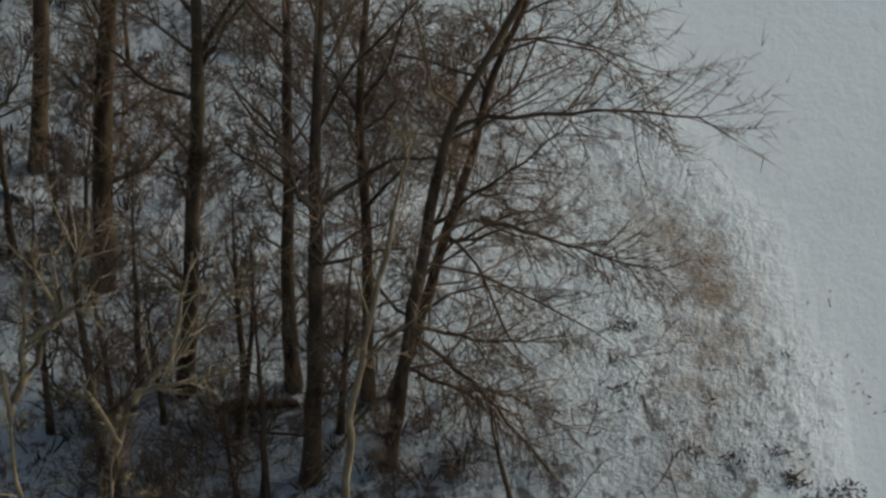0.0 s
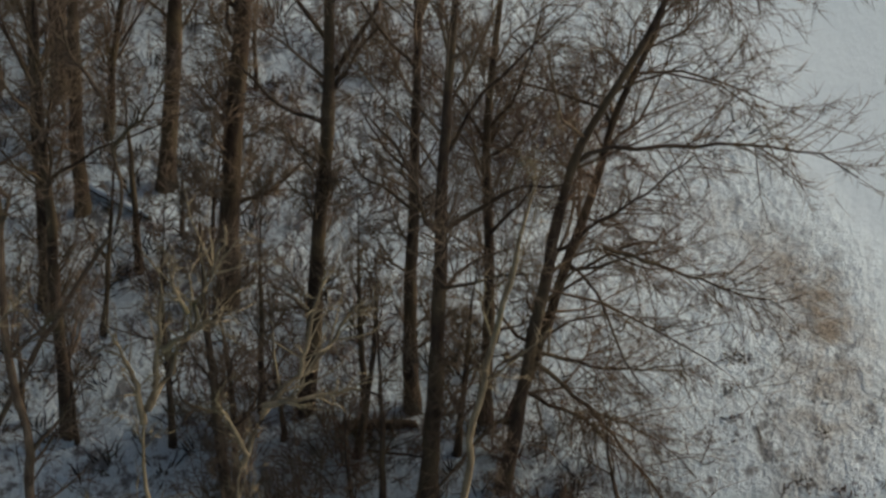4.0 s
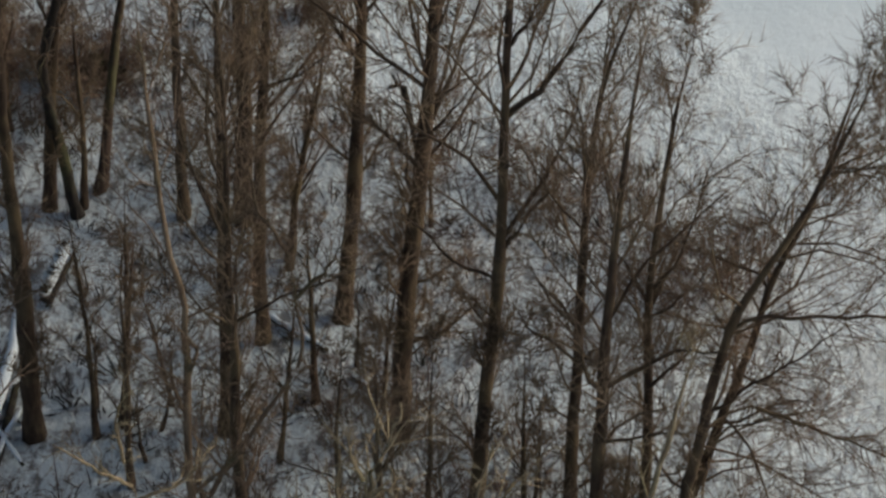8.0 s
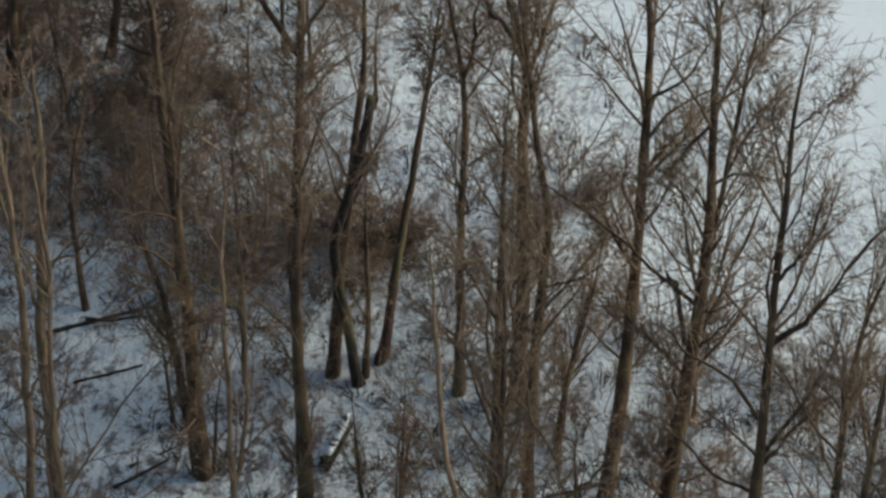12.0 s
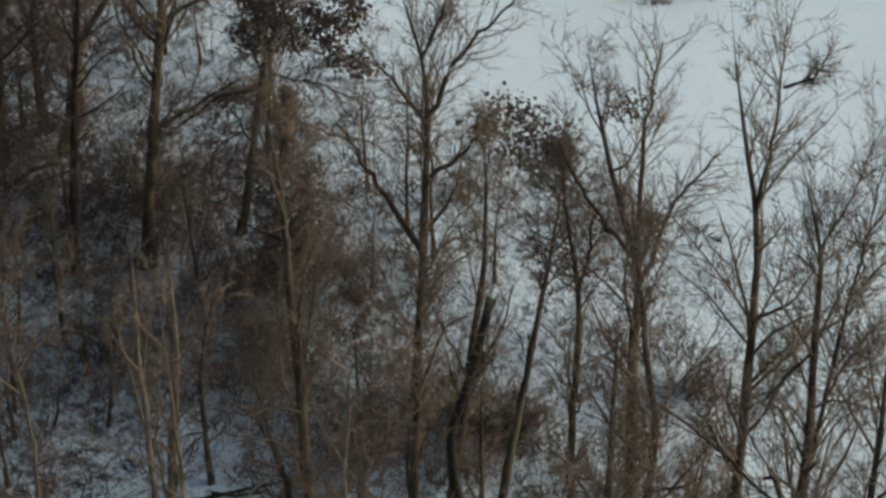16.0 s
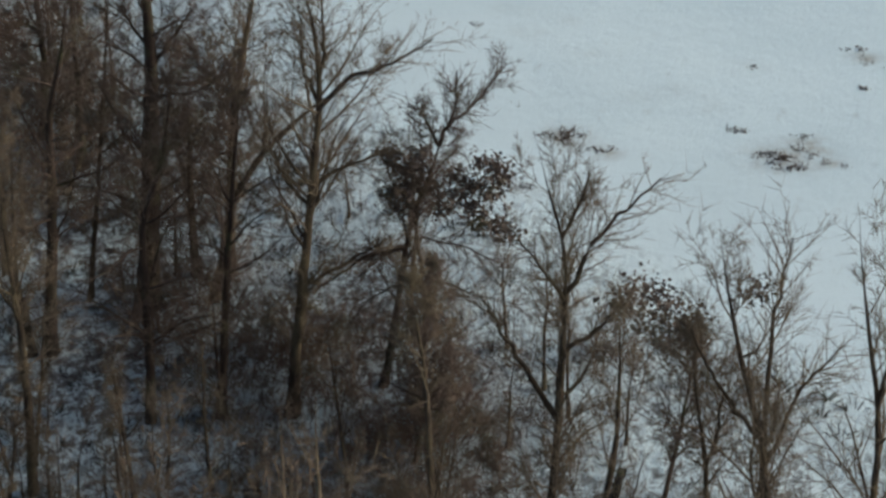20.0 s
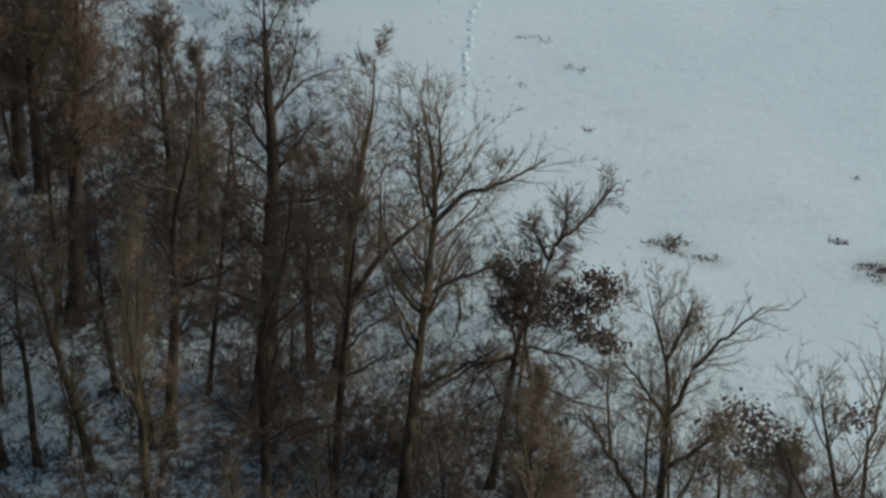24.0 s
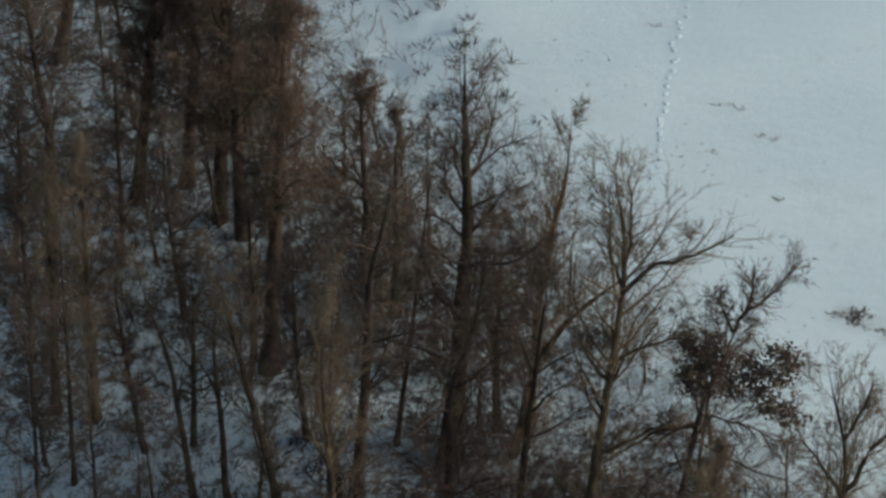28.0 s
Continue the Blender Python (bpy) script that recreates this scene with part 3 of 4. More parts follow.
tree("birch", -10.20, 44.00, 0.10, 17.3, (0.09, 0.02, 3.0), (-0.06, -0.01, 6.5), (0.08, 0.02, 9.1), (-0.32, -0.07, 14.6), (-0.48, -0.10, 17.0))
bough(0.061, (0.16, 0.03, 7.33), (-0.13, -0.03, 8.14), (-0.27, -0.06, 8.91))
bough(0.056, (0.08, 0.02, 8.37), (0.34, 0.07, 9.34), (0.02, 0.00, 10.23))
bough(0.050, (0.19, 0.04, 5.49), (0.74, 0.16, 6.22), (1.07, 0.23, 6.71))
tree("ash", -10.72, 54.58, 0.17, 16.0, (0.04, 0.01, 4.8), (0.31, 0.06, 9.1), (0.09, 0.02, 10.2))
tree("ash", -11.76, 58.52, 0.21, 16.9, (0.19, 0.03, 5.5), (0.10, 0.02, 8.4), (0.32, 0.06, 9.5), (-0.76, -0.14, 13.8), (-1.25, -0.23, 16.6))
bough(0.089, (0.32, 0.06, 9.49), (0.19, 0.04, 13.75), (0.47, 0.09, 16.27))
bough(0.067, (0.32, 0.06, 9.49), (1.03, 0.19, 12.19), (1.95, 0.36, 13.61))
bough(0.067, (0.10, 0.02, 10.48), (-1.10, -0.20, 12.22), (-1.75, -0.32, 13.79))
tree("ash", -15.47, 51.86, 0.23, 16.0, (-0.02, -0.01, 5.5), (-0.06, -0.02, 8.6), (0.17, 0.05, 15.0))
tree("ash", -16.70, 59.45, 0.17, 14.0, (0.42, 0.11, 4.8), (0.92, 0.24, 9.6))
tree("leafy", -15.55, 59.95, 0.14, 10.8, (0.30, 1.00, 2.8), (0.80, 2.95, 8.1), (0.95, 3.30, 9.8), first=0.6, full=65, tufts=((-0.80, 2.88, 11.60), (-0.42, 2.65, 12.17), (-0.16, 2.76, 11.63), (-0.39, 1.84, 11.80), (-0.17, 3.70, 10.49), (0.14, 3.49, 11.05), (0.59, 2.96, 10.90), (-0.35, 3.22, 10.36), (0.72, 3.24, 10.38), (0.37, 2.81, 10.41), (-1.01, 3.17, 11.02), (2.73, 3.42, 12.22), (2.57, 3.38, 11.95), (0.16, 2.66, 11.93), (0.88, 3.35, 10.92)))
tree("sap", -15.84, 59.46, 0.09, 7.0, (0.19, 0.05, 2.4), (0.14, 0.03, 4.8))
tree("ash", -11.10, 51.88, 0.18, 15.0, (0.13, 0.03, 5.6), (0.30, 0.06, 11.2), (0.28, 0.05, 12.9))
tree("ash", -19.04, 55.67, 0.19, 17.9, (-0.11, -0.03, 4.9), (-0.36, -0.12, 8.8), (-0.63, -0.20, 14.6), (-1.11, -0.35, 17.6))
tree("ash", -19.16, 55.77, 0.14, 11.0, (-0.47, -0.15, 5.3), (-1.24, -0.39, 8.8))
tree("sap", -23.97, 61.74, 0.09, 8.0, (-0.03, -0.01, 3.9), (0.41, 0.15, 6.4))
tree("birch", -22.11, 53.28, 0.18, 15.0, (0.10, 0.04, 6.4), (0.39, 0.15, 12.5))
tree("ash", -28.96, 70.88, 0.21, 16.4, (0.64, 0.24, 7.0), (1.04, 0.39, 11.3), (1.00, 0.38, 13.6), (0.61, 0.23, 15.3), dense=1.4)
bough(0.090, (1.02, 0.38, 11.03), (1.89, 0.71, 12.17), (3.15, 1.19, 12.62), (4.24, 1.60, 13.46))
bough(0.072, (1.02, 0.38, 11.22), (0.56, 0.21, 12.40), (0.52, 0.19, 14.68))
bough(0.072, (1.10, 0.42, 11.71), (1.28, 0.48, 13.53), (1.14, 0.43, 15.41))
bough(0.081, (0.54, 0.20, 4.76), (1.69, 0.64, 5.57), (2.83, 1.07, 6.36))
bough(0.072, (0.91, 0.34, 8.45), (1.87, 0.71, 9.03), (2.99, 1.13, 9.30))
bough(0.072, (0.58, 0.22, 7.65), (-0.05, -0.02, 8.47), (-0.43, -0.16, 9.48))
tree("leafy", -26.48, 72.56, 0.14, 10.6, (0.78, 0.27, 6.0), (1.61, 0.55, 8.6), (1.90, 0.64, 10.3), tufts=((0.22, 0.23, 8.36), (0.4, 0.51, 7.73), (0.95, 0.47, 7.85), (1.33, -0.14, 8.71), (1.31, 0.85, 7.1), (0.28, 0.3, 6.93), (0.85, 0.05, 7.38), (2.17, 1, 7.57), (2.52, 1.02, 7.22), (3.01, 1.15, 8.04), (3.34, 1.14, 7.94), (3.36, 1.38, 7.33), (3.24, 0.77, 7.2), (2.23, 0.68, 6.92), (2.76, 0.72, 6.6), (3.32, 1.39, 5.73), (1.72, 0.6, 6.51), (2.94, 0.86, 6.02), (3.7, 0.9, 5.79), (0.7, 0.12, 6.6)))
bough(0.040, (0.66, 0.22, 5.11), (-0.25, -0.09, 4.60), (-1.09, -0.37, 3.47))
bough(0.040, (0.74, 0.25, 5.52), (2.05, 0.69, 5.29), (3.54, 1.20, 4.45))
bough(0.040, (0.60, 0.20, 4.49), (2.39, 0.81, 3.53), (4.22, 1.43, 2.98))
bough(0.035, (0.49, 0.16, 3.87), (-0.60, -0.20, 3.05), (-1.28, -0.43, 1.79))
bough(0.035, (0.31, 0.11, 2.61), (1.89, 0.64, 1.95), (3.41, 1.15, 0.86))
bough(0.035, (0.78, 0.26, 6.13), (1.89, 0.64, 6.92), (3.19, 1.08, 7.11))
bough(0.072, (1.40, 0.47, 8.79), (1.94, 0.66, 10.02), (2.06, 0.70, 11.20))
bough(0.063, (1.75, 0.59, 9.33), (2.63, 0.89, 10.12), (3.42, 1.16, 11.29))
bough(0.054, (1.30, 0.44, 8.79), (1.02, 0.35, 9.82), (0.94, 0.32, 10.32))
bough(0.081, (0.79, 0.27, 5.16), (-0.37, -0.13, 4.95), (-1.88, -0.64, 3.70))
tree("oak", -23.27, 67.86, 0.15, 8.6, (-0.19, -0.06, 2.3), (-0.31, -0.10, 5.6), (-0.03, -0.01, 8.0), dense=2.2)
tree("ash", -18.65, 63.19, 0.16, 16.0, (0.45, 0.12, 8.1), (0.50, 0.14, 12.3), (-0.07, -0.02, 14.3), (-0.28, -0.08, 15.5))
bough(0.074, (0.54, 0.15, 10.76), (0.04, 0.01, 11.66), (-0.72, -0.20, 12.72))
bough(0.099, (0.38, 0.10, 6.80), (-0.63, -0.17, 8.48), (-1.25, -0.34, 9.58), (-1.86, -0.51, 10.49))
bough(0.090, (0.65, 0.18, 10.58), (1.12, 0.30, 12.24), (1.81, 0.49, 13.35), (2.91, 0.79, 14.62))
bough(0.082, (0.74, 0.20, 9.10), (1.64, 0.44, 9.88), (2.05, 0.56, 10.82))
bough(0.066, (0.30, 0.08, 12.75), (0.78, 0.21, 13.84), (1.04, 0.28, 14.73))
tree("dead", -15.90, 59.20, 0.14, 8.6, (-0.59, -0.15, 4.2), (0.01, 0.00, 6.6), (0.38, 0.09, 8.3))
tree("ash", -13.27, 58.84, 0.14, 14.4, (0.10, 0.02, 9.1), (-0.32, -0.07, 12.0), (-0.32, -0.07, 14.1))
bough(0.067, (0.13, 0.03, 9.14), (0.40, 0.08, 10.51), (0.42, 0.09, 11.84))
tree("oak", -35.77, 75.73, 0.40, 16.7, (0.56, 0.24, 8.8), (0.39, 0.17, 12.8), (0.36, 0.15, 16.4))
bough(0.076, (0.89, 0.39, 9.03), (1.51, 0.66, 10.23), (2.03, 0.89, 11.23))
bough(0.066, (0.66, 0.29, 9.66), (-0.11, -0.05, 10.94), (-0.23, -0.10, 11.96))
bough(0.085, (0.71, 0.31, 8.62), (1.78, 0.78, 8.35), (2.62, 1.15, 8.51))
bough(0.085, (0.52, 0.23, 5.66), (-0.28, -0.12, 6.57), (-1.04, -0.45, 8.51))
tree("ash", -33.63, 76.28, 0.18, 9.4, (0.66, 0.27, 3.9), (1.79, 0.72, 5.8), (3.26, 1.32, 7.3), (5.75, 2.33, 9.1))
tree("oak", -38.11, 72.87, 0.24, 14.0, (0.42, 0.20, 5.7), (0.53, 0.25, 9.3), (1.06, 0.50, 11.3))
tree("willow", -44.39, 78.99, 0.34, 15.5, (0.22, 0.11, 5.7), (0.46, 0.23, 9.7), first=0.42)
tree("oak", -55.07, 81.26, 0.29, 15.0, (0.37, 0.23, 6.9), (0.07, 0.05, 9.6), dense=1.6)
tree("willow", -50.97, 87.73, 0.29, 17.0, (0.04, 0.02, 2.8), (0.29, 0.16, 7.3))
tree("ash", -33.60, 77.73, 0.18, 13.0, (0.19, 0.07, 4.8), (0.73, 0.29, 8.9), (1.04, 0.42, 10.6), dense=1.3)
tree("oak", -33.31, 69.91, 0.17, 14.0, (-0.02, -0.01, 7.3), (0.74, 0.33, 9.9))
tree("oak", -31.25, 70.63, 0.16, 13.0, (0.56, 0.23, 8.2), (0.74, 0.30, 10.3))
tree("willow", -49.47, 86.76, 0.29, 17.0, (-0.20, -0.11, 7.6), (-0.23, -0.12, 10.2))
tree("willow", -53.48, 89.62, 0.28, 17.0, (0.48, 0.26, 5.9))
tree("willow", -54.97, 88.03, 0.28, 16.0, (0.86, 0.50, 7.7), dense=1.3)
tree("willow", -63.95, 97.39, 0.32, 15.0, (0.56, 0.34, 3.0))
tree("ash", -35.82, 66.31, 0.16, 13.0, (0.01, 0.01, 5.3), (-0.22, -0.11, 8.8))
tree("ash", -51.04, 74.58, 0.19, 11.0, (0.11, 0.07, 4.2))
tree("sap", -43.26, 70.89, 0.14, 10.4, (-0.66, -0.37, 6.0), (-1.60, -0.88, 10.1))
tree("sap", -42.19, 71.18, 0.14, 10.0, (-0.35, -0.19, 6.2), (-0.18, -0.10, 9.3))
tree("ash", -49.43, 74.67, 0.19, 12.0, (0.02, 0.01, 4.4))
tree("ash", -40.12, 71.22, 0.17, 11.0, (-0.73, -0.37, 4.2), (-1.81, -0.93, 10.3))
tree("sap", -38.58, 72.75, 0.14, 9.0, (-0.51, -0.25, 4.7), (-0.48, -0.23, 7.4))
tree("birch", -21.10, 48.90, 0.13, 18.2, (0.18, 0.07, 12.0), (0.01, 0.00, 16.4), (0.00, 0.00, 17.9))
tree("pale", -6.70, 36.50, 0.09, 12.4, (-0.17, -0.03, 10.3), (-0.11, -0.02, 11.3), (0.27, 0.04, 12.1))
bough(0.066, (-0.12, -0.02, 11.04), (-0.16, -0.03, 11.78), (-0.28, -0.05, 12.19), (-0.40, -0.07, 12.69))
bough(0.071, (-0.11, -0.02, 11.27), (0.31, 0.05, 12.14), (0.67, 0.11, 12.72), (0.82, 0.13, 13.20), (1.14, 0.19, 13.93), (1.36, 0.22, 14.55))
bough(0.056, (0.67, 0.11, 12.66), (1.06, 0.17, 12.91), (1.54, 0.25, 13.15))
bough(0.056, (-0.01, -0.00, 11.72), (0.11, 0.02, 12.38), (0.22, 0.04, 13.03), (0.33, 0.05, 13.56))
bough(0.046, (0.77, 0.13, 13.10), (0.58, 0.09, 13.65), (0.56, 0.09, 14.08))
tree("sap", -10.46, 56.85, 0.10, 8.0, (0.34, 0.06, 2.9), (0.83, 0.14, 5.0))
tree("sap", -10.57, 57.13, 0.08, 7.0, (0.37, 0.06, 2.4), (0.82, 0.14, 4.6))
tree("ash", -7.20, 51.70, 0.14, 18.2, (0.07, 0.01, 2.3), (0.84, 0.10, 10.3), (1.44, 0.18, 15.4), (1.97, 0.24, 17.9))
bough(0.030, (1.35, 0.17, 14.95), (2.09, 0.26, 16.14), (2.82, 0.35, 16.90))
bough(0.030, (1.54, 0.19, 15.68), (1.79, 0.22, 17.24), (1.89, 0.23, 19.02))
bough(0.027, (1.75, 0.22, 16.82), (2.32, 0.29, 17.83), (2.79, 0.35, 18.41))
bough(0.027, (1.27, 0.16, 14.36), (1.66, 0.21, 15.54), (1.46, 0.18, 16.94))
bough(0.040, (1.09, 0.13, 12.27), (1.55, 0.19, 13.50), (1.87, 0.23, 14.11))
tree("pale", -5.20, 37.20, 0.07, 10.6, (-0.25, -0.03, 9.1), (0.19, 0.02, 10.3))
bough(0.061, (-0.15, -0.02, 9.35), (0.42, 0.05, 10.73), (0.95, 0.11, 10.99), (1.31, 0.16, 11.49), (1.66, 0.20, 12.03))
bough(0.056, (0.42, 0.05, 10.73), (1.03, 0.13, 10.87), (1.83, 0.22, 11.01))
bough(0.051, (0.86, 0.10, 11.17), (1.05, 0.13, 12.28), (1.32, 0.16, 13.15))
bough(0.051, (-0.05, -0.01, 9.58), (-0.30, -0.04, 10.30), (-0.46, -0.06, 10.77))
tree("pale", -10.50, 38.20, 0.07, 12.4, (0.79, 0.20, 9.5), (0.44, 0.11, 11.2), (0.27, 0.07, 12.1))
bough(0.043, (0.44, 0.11, 11.22), (-0.20, -0.05, 11.84), (-0.77, -0.19, 12.51))
bough(0.043, (0.51, 0.13, 10.91), (1.20, 0.30, 11.18), (1.59, 0.40, 11.62))
bough(0.038, (0.34, 0.08, 11.78), (0.22, 0.06, 12.74), (0.44, 0.11, 13.41))
tree("birch", -22.50, 47.00, 0.09, 18.1, (0.01, 0.00, 13.5), (-0.31, -0.13, 16.0), (-0.70, -0.30, 17.8))
bough(0.034, (-0.20, -0.09, 14.91), (-1.12, -0.48, 16.39), (-1.48, -0.64, 17.62))
bough(0.034, (-0.27, -0.12, 15.69), (0.47, 0.20, 16.97), (0.87, 0.38, 18.26))
bough(0.030, (-0.52, -0.22, 17.07), (-0.22, -0.10, 18.37), (-0.37, -0.16, 19.55))
tree("birch", -19.60, 46.50, 0.09, 19.0, (0.54, 0.20, 14.2), (0.39, 0.15, 16.6), (0.24, 0.09, 18.7))
bough(0.029, (0.44, 0.17, 16.33), (1.03, 0.39, 17.47), (1.29, 0.49, 18.62))
bough(0.029, (0.35, 0.13, 17.08), (-0.29, -0.11, 17.86), (-0.46, -0.17, 19.02))
tree("birch", -15.50, 47.00, 0.09, 17.2, (-0.13, -0.04, 14.2), (0.11, 0.03, 15.6), (-0.22, -0.07, 16.9))
bough(0.029, (0.05, 0.01, 15.46), (0.80, 0.24, 16.34), (1.36, 0.40, 17.07))
bough(0.029, (-0.06, -0.02, 16.35), (-0.68, -0.20, 17.09), (-1.00, -0.30, 17.82))
tree("birch", -17.00, 47.50, 0.08, 15.7, (1.60, 0.51, 10.2), (1.44, 0.47, 13.3), (1.05, 0.34, 15.4))
bough(0.047, (1.49, 0.48, 12.97), (2.03, 0.65, 14.13), (1.96, 0.63, 16.17))
bough(0.047, (1.63, 0.53, 11.75), (0.74, 0.24, 12.73), (0.43, 0.14, 13.65))
tree("birch", -12.60, 46.00, 0.07, 10.9, (4.34, 1.07, 7.1), (4.20, 1.04, 8.9), (4.00, 0.99, 10.6))
bough(0.044, (4.23, 1.05, 8.60), (4.91, 1.21, 9.45), (5.21, 1.29, 10.45))
bough(0.044, (4.07, 1.01, 9.77), (3.35, 0.83, 10.66), (3.12, 0.77, 11.80))
tree("oak", -41.20, 83.09, 0.19, 9.0, (0.10, 0.05, 3.5), (0.01, 0.01, 6.6))
tree("oak", -34.69, 77.51, 0.16, 9.0, (-0.05, -0.02, 3.8), (0.01, 0.00, 6.4))
tree("oak", -43.43, 84.87, 0.17, 9.6, (0.21, 0.10, 3.0), (0.04, 0.02, 6.0), dense=1.4)
tree("ash", -6.46, 44.99, 0.13, 8.7, (-0.09, -0.01, 1.5), (-0.18, -0.02, 3.8), (-0.33, -0.04, 5.4), (-0.35, -0.04, 7.2))
tree("sap", -4.27, 47.03, 0.08, 6.0, (0.35, 0.03, 3.7))
tree("sap", -3.64, 45.38, 0.08, 6.0, (-0.03, -0.00, 3.9))
tree("sap", -6.24, 48.32, 0.08, 6.0, (0.06, 0.01, 3.9))
tree("sap", -7.97, 47.65, 0.08, 7.0, (-0.03, -0.01, 3.9))
tree("sap", -2.29, 46.76, 0.08, 6.0, (0.22, 0.01, 3.5))
tree("sap", -6.48, 45.73, 0.08, 7.0, (-0.08, -0.01, 3.9))
tree("sap", -9.82, 50.90, 0.07, 6.0, (0.35, 0.06, 3.5))
tree("sap", -4.17, 48.30, 0.08, 6.0, (-0.09, -0.01, 3.6))
tree("sap", -12.99, 50.19, 0.09, 7.0, (0.15, 0.04, 4.2))
tree("sap", -13.56, 52.21, 0.09, 6.0, (0.36, 0.09, 3.9))
tree("sap", -9.20, 52.58, 0.09, 6.0, (-0.14, -0.02, 3.5))
tree("oak", -53.51, 77.22, 0.13, 9.0, (-0.08, -0.05, 5.2))
tree("oak", -52.23, 79.08, 0.13, 9.0, (0.15, 0.09, 5.5))
tree("oak", -53.37, 83.88, 0.13, 10.0, (0.01, 0.00, 4.8))
tree("oak", -49.18, 81.37, 0.13, 9.0, (-0.56, -0.31, 5.5))
tree("oak", -45.26, 79.33, 0.13, 9.0, (0.02, 0.01, 5.2))
tree("oak", -41.15, 75.42, 0.12, 9.0, (-0.37, -0.18, 5.3))
tree("oak", -46.60, 73.34, 0.12, 9.0, (-0.59, -0.34, 5.1))
tree("oak", -57.41, 82.45, 0.13, 9.0, (0.43, 0.27, 4.6))
tree("oak", -45.07, 74.07, 0.12, 9.0, (0.15, 0.08, 5.6))

# ---- bushes ----
bush(-4.79, 59.64, 1.5, 1.2, "rust", 26)
bush(-5.19, 59.71, 1.2, 0.9, "rust", 20)
bush(-0.45, 56.01, 1.7, 2.1, "rust", 64, twigs=5)
bush(-1.28, 56.03, 1.5, 1.7, "rust", 44, twigs=5)
bush(-11.40, 65.92, 1.6, 1.3, "rust", 30)
bush(-11.80, 66.11, 1.4, 1.1, "rust", 26)
bush(-6.94, 58.08, 0.9, 0.8, "oak", 18)
bush(-12.13, 67.02, 2.4, 1.6, "oak", 34)
bush(-26.07, 69.23, 2.6, 1.6, "oak", 34)
bush(-24.13, 67.74, 2.8, 1.6, "oak", 36)
bush(-22.43, 66.31, 2.6, 1.6, "oak", 36)
bush(-20.61, 64.92, 2.6, 1.6, "oak", 36)
bush(-19.34, 64.24, 2.4, 1.4, "oak", 34)
bush(-16.96, 64.02, 2.2, 1.2, "oak", 34)
bush(-16.19, 64.02, 2.2, 1.2, "oak", 34)
bush(-30.40, 73.73, 3.4, 1.3, "oak", 40)
bush(-24.41, 70.56, 3.0, 1.6, "oak", 40)
bush(-23.36, 70.61, 2.6, 1.5, "oak", 34)
bush(-25.82, 70.48, 2.6, 1.5, "rust", 34)
bush(-16.92, 65.14, 1.6, 1.2, "oak", 30)
bush(-15.68, 64.09, 1.4, 1.2, "oak", 26)
bush(-27.74, 72.50, 2.6, 1.4, "oak", 34)
bush(-31.21, 71.05, 3.0, 1.5, "oak", 36)
bush(-25.59, 70.00, 2.6, 1.6, "rust", 36)
bush(-23.38, 69.95, 2.6, 1.6, "oak", 36)
bush(-29.03, 73.50, 3.0, 1.6, "oak", 40)
bush(-42.04, 84.14, 3.4, 1.4, "oak", 40)
bush(-44.71, 85.97, 3.6, 1.6, "oak", 40)
bush(-38.26, 84.93, 2.6, 1.3, "oak", 34)
bush(-29.90, 73.84, 2.6, 1.6, "rust", 36)
bush(-47.75, 88.99, 3.4, 1.6, "oak", 36)
bush(-50.91, 80.95, 3.0, 1.6, "oak", 34)
bush(-41.81, 84.44, 3.0, 1.6, "oak", 34)
bush(-53.90, 92.96, 4.0, 1.8, "oak", 40)
bush(-46.54, 88.91, 4.2, 1.6, "rust", 40)
bush(-44.73, 87.67, 3.8, 1.6, "rust", 40)
bush(-1.12, 56.20, 1.3, 1.6, "rust", 22)
bush(-0.55, 46.10, 1.6, 1.3, "rust", 34, twigs=4)
bush(-0.87, 46.14, 1.4, 1.2, "rust", 30, twigs=4)
bush(-4.71, 45.89, 2, 1.1, "birch", 28, twigs=4)
bush(-5.65, 45.30, 2.2, 1.2, "birch", 34, twigs=4)
bush(-4.13, 47.11, 1.4, 0.9, "rust", 34, twigs=4)
bush(-4.52, 46.67, 1.6, 1, "rust", 34, twigs=5)
bush(-6.65, 48.32, 1.4, 1, "rust", 34, twigs=4)
bush(-5.39, 49.10, 1.6, 1.4, "rust", 28)
bush(-6.61, 46.03, 1.8, 1.4, "birch", 28)
bush(-4.42, 50.21, 1.4, 1.2, "rust", 26)
bush(-8.09, 51.72, 1.6, 1.3, "oak", 28)
bush(-6.87, 51.98, 1.6, 1.3, "oak", 28)
bush(-10.95, 57.45, 1.6, 1.3, "oak", 28)
bush(-16.82, 64.01, 2.6, 1.5, "oak", 30)
bush(-6.09, 56.64, 1.2, 1.0, "oak", 20)
bush(-17.57, 61.96, 2.0, 1.5, "rust", 28)
bush(-40.71, 83.55, 3.2, 2.2, "oak", 30)
bush(-38.46, 80.74, 3.0, 2.0, "oak", 30)
bush(-42.41, 83.39, 3.4, 2.2, "oak", 30)
bush(-44.57, 84.23, 3.4, 2.2, "oak", 30)
bush(-32.31, 74.55, 2.6, 2.0, "oak", 28)
bush(-29.52, 73.40, 2.6, 2.0, "oak", 28)
bush(-33.96, 76.77, 2.6, 2.0, "oak", 28)
bush(-56.51, 90.67, 3.6, 2.4, "rust", 32)
bush(-53.53, 89.92, 3.6, 2.4, "rust", 32)
bush(-51.97, 91.41, 3.6, 2.4, "rust", 32)
bush(-44.93, 85.44, 3.0, 2.2, "rust", 30)
bush(-45.00, 81.04, 2.6, 2.0, "oak", 28)
bush(-10.82, 60.65, 2.2, 1.6, "oak", 32)
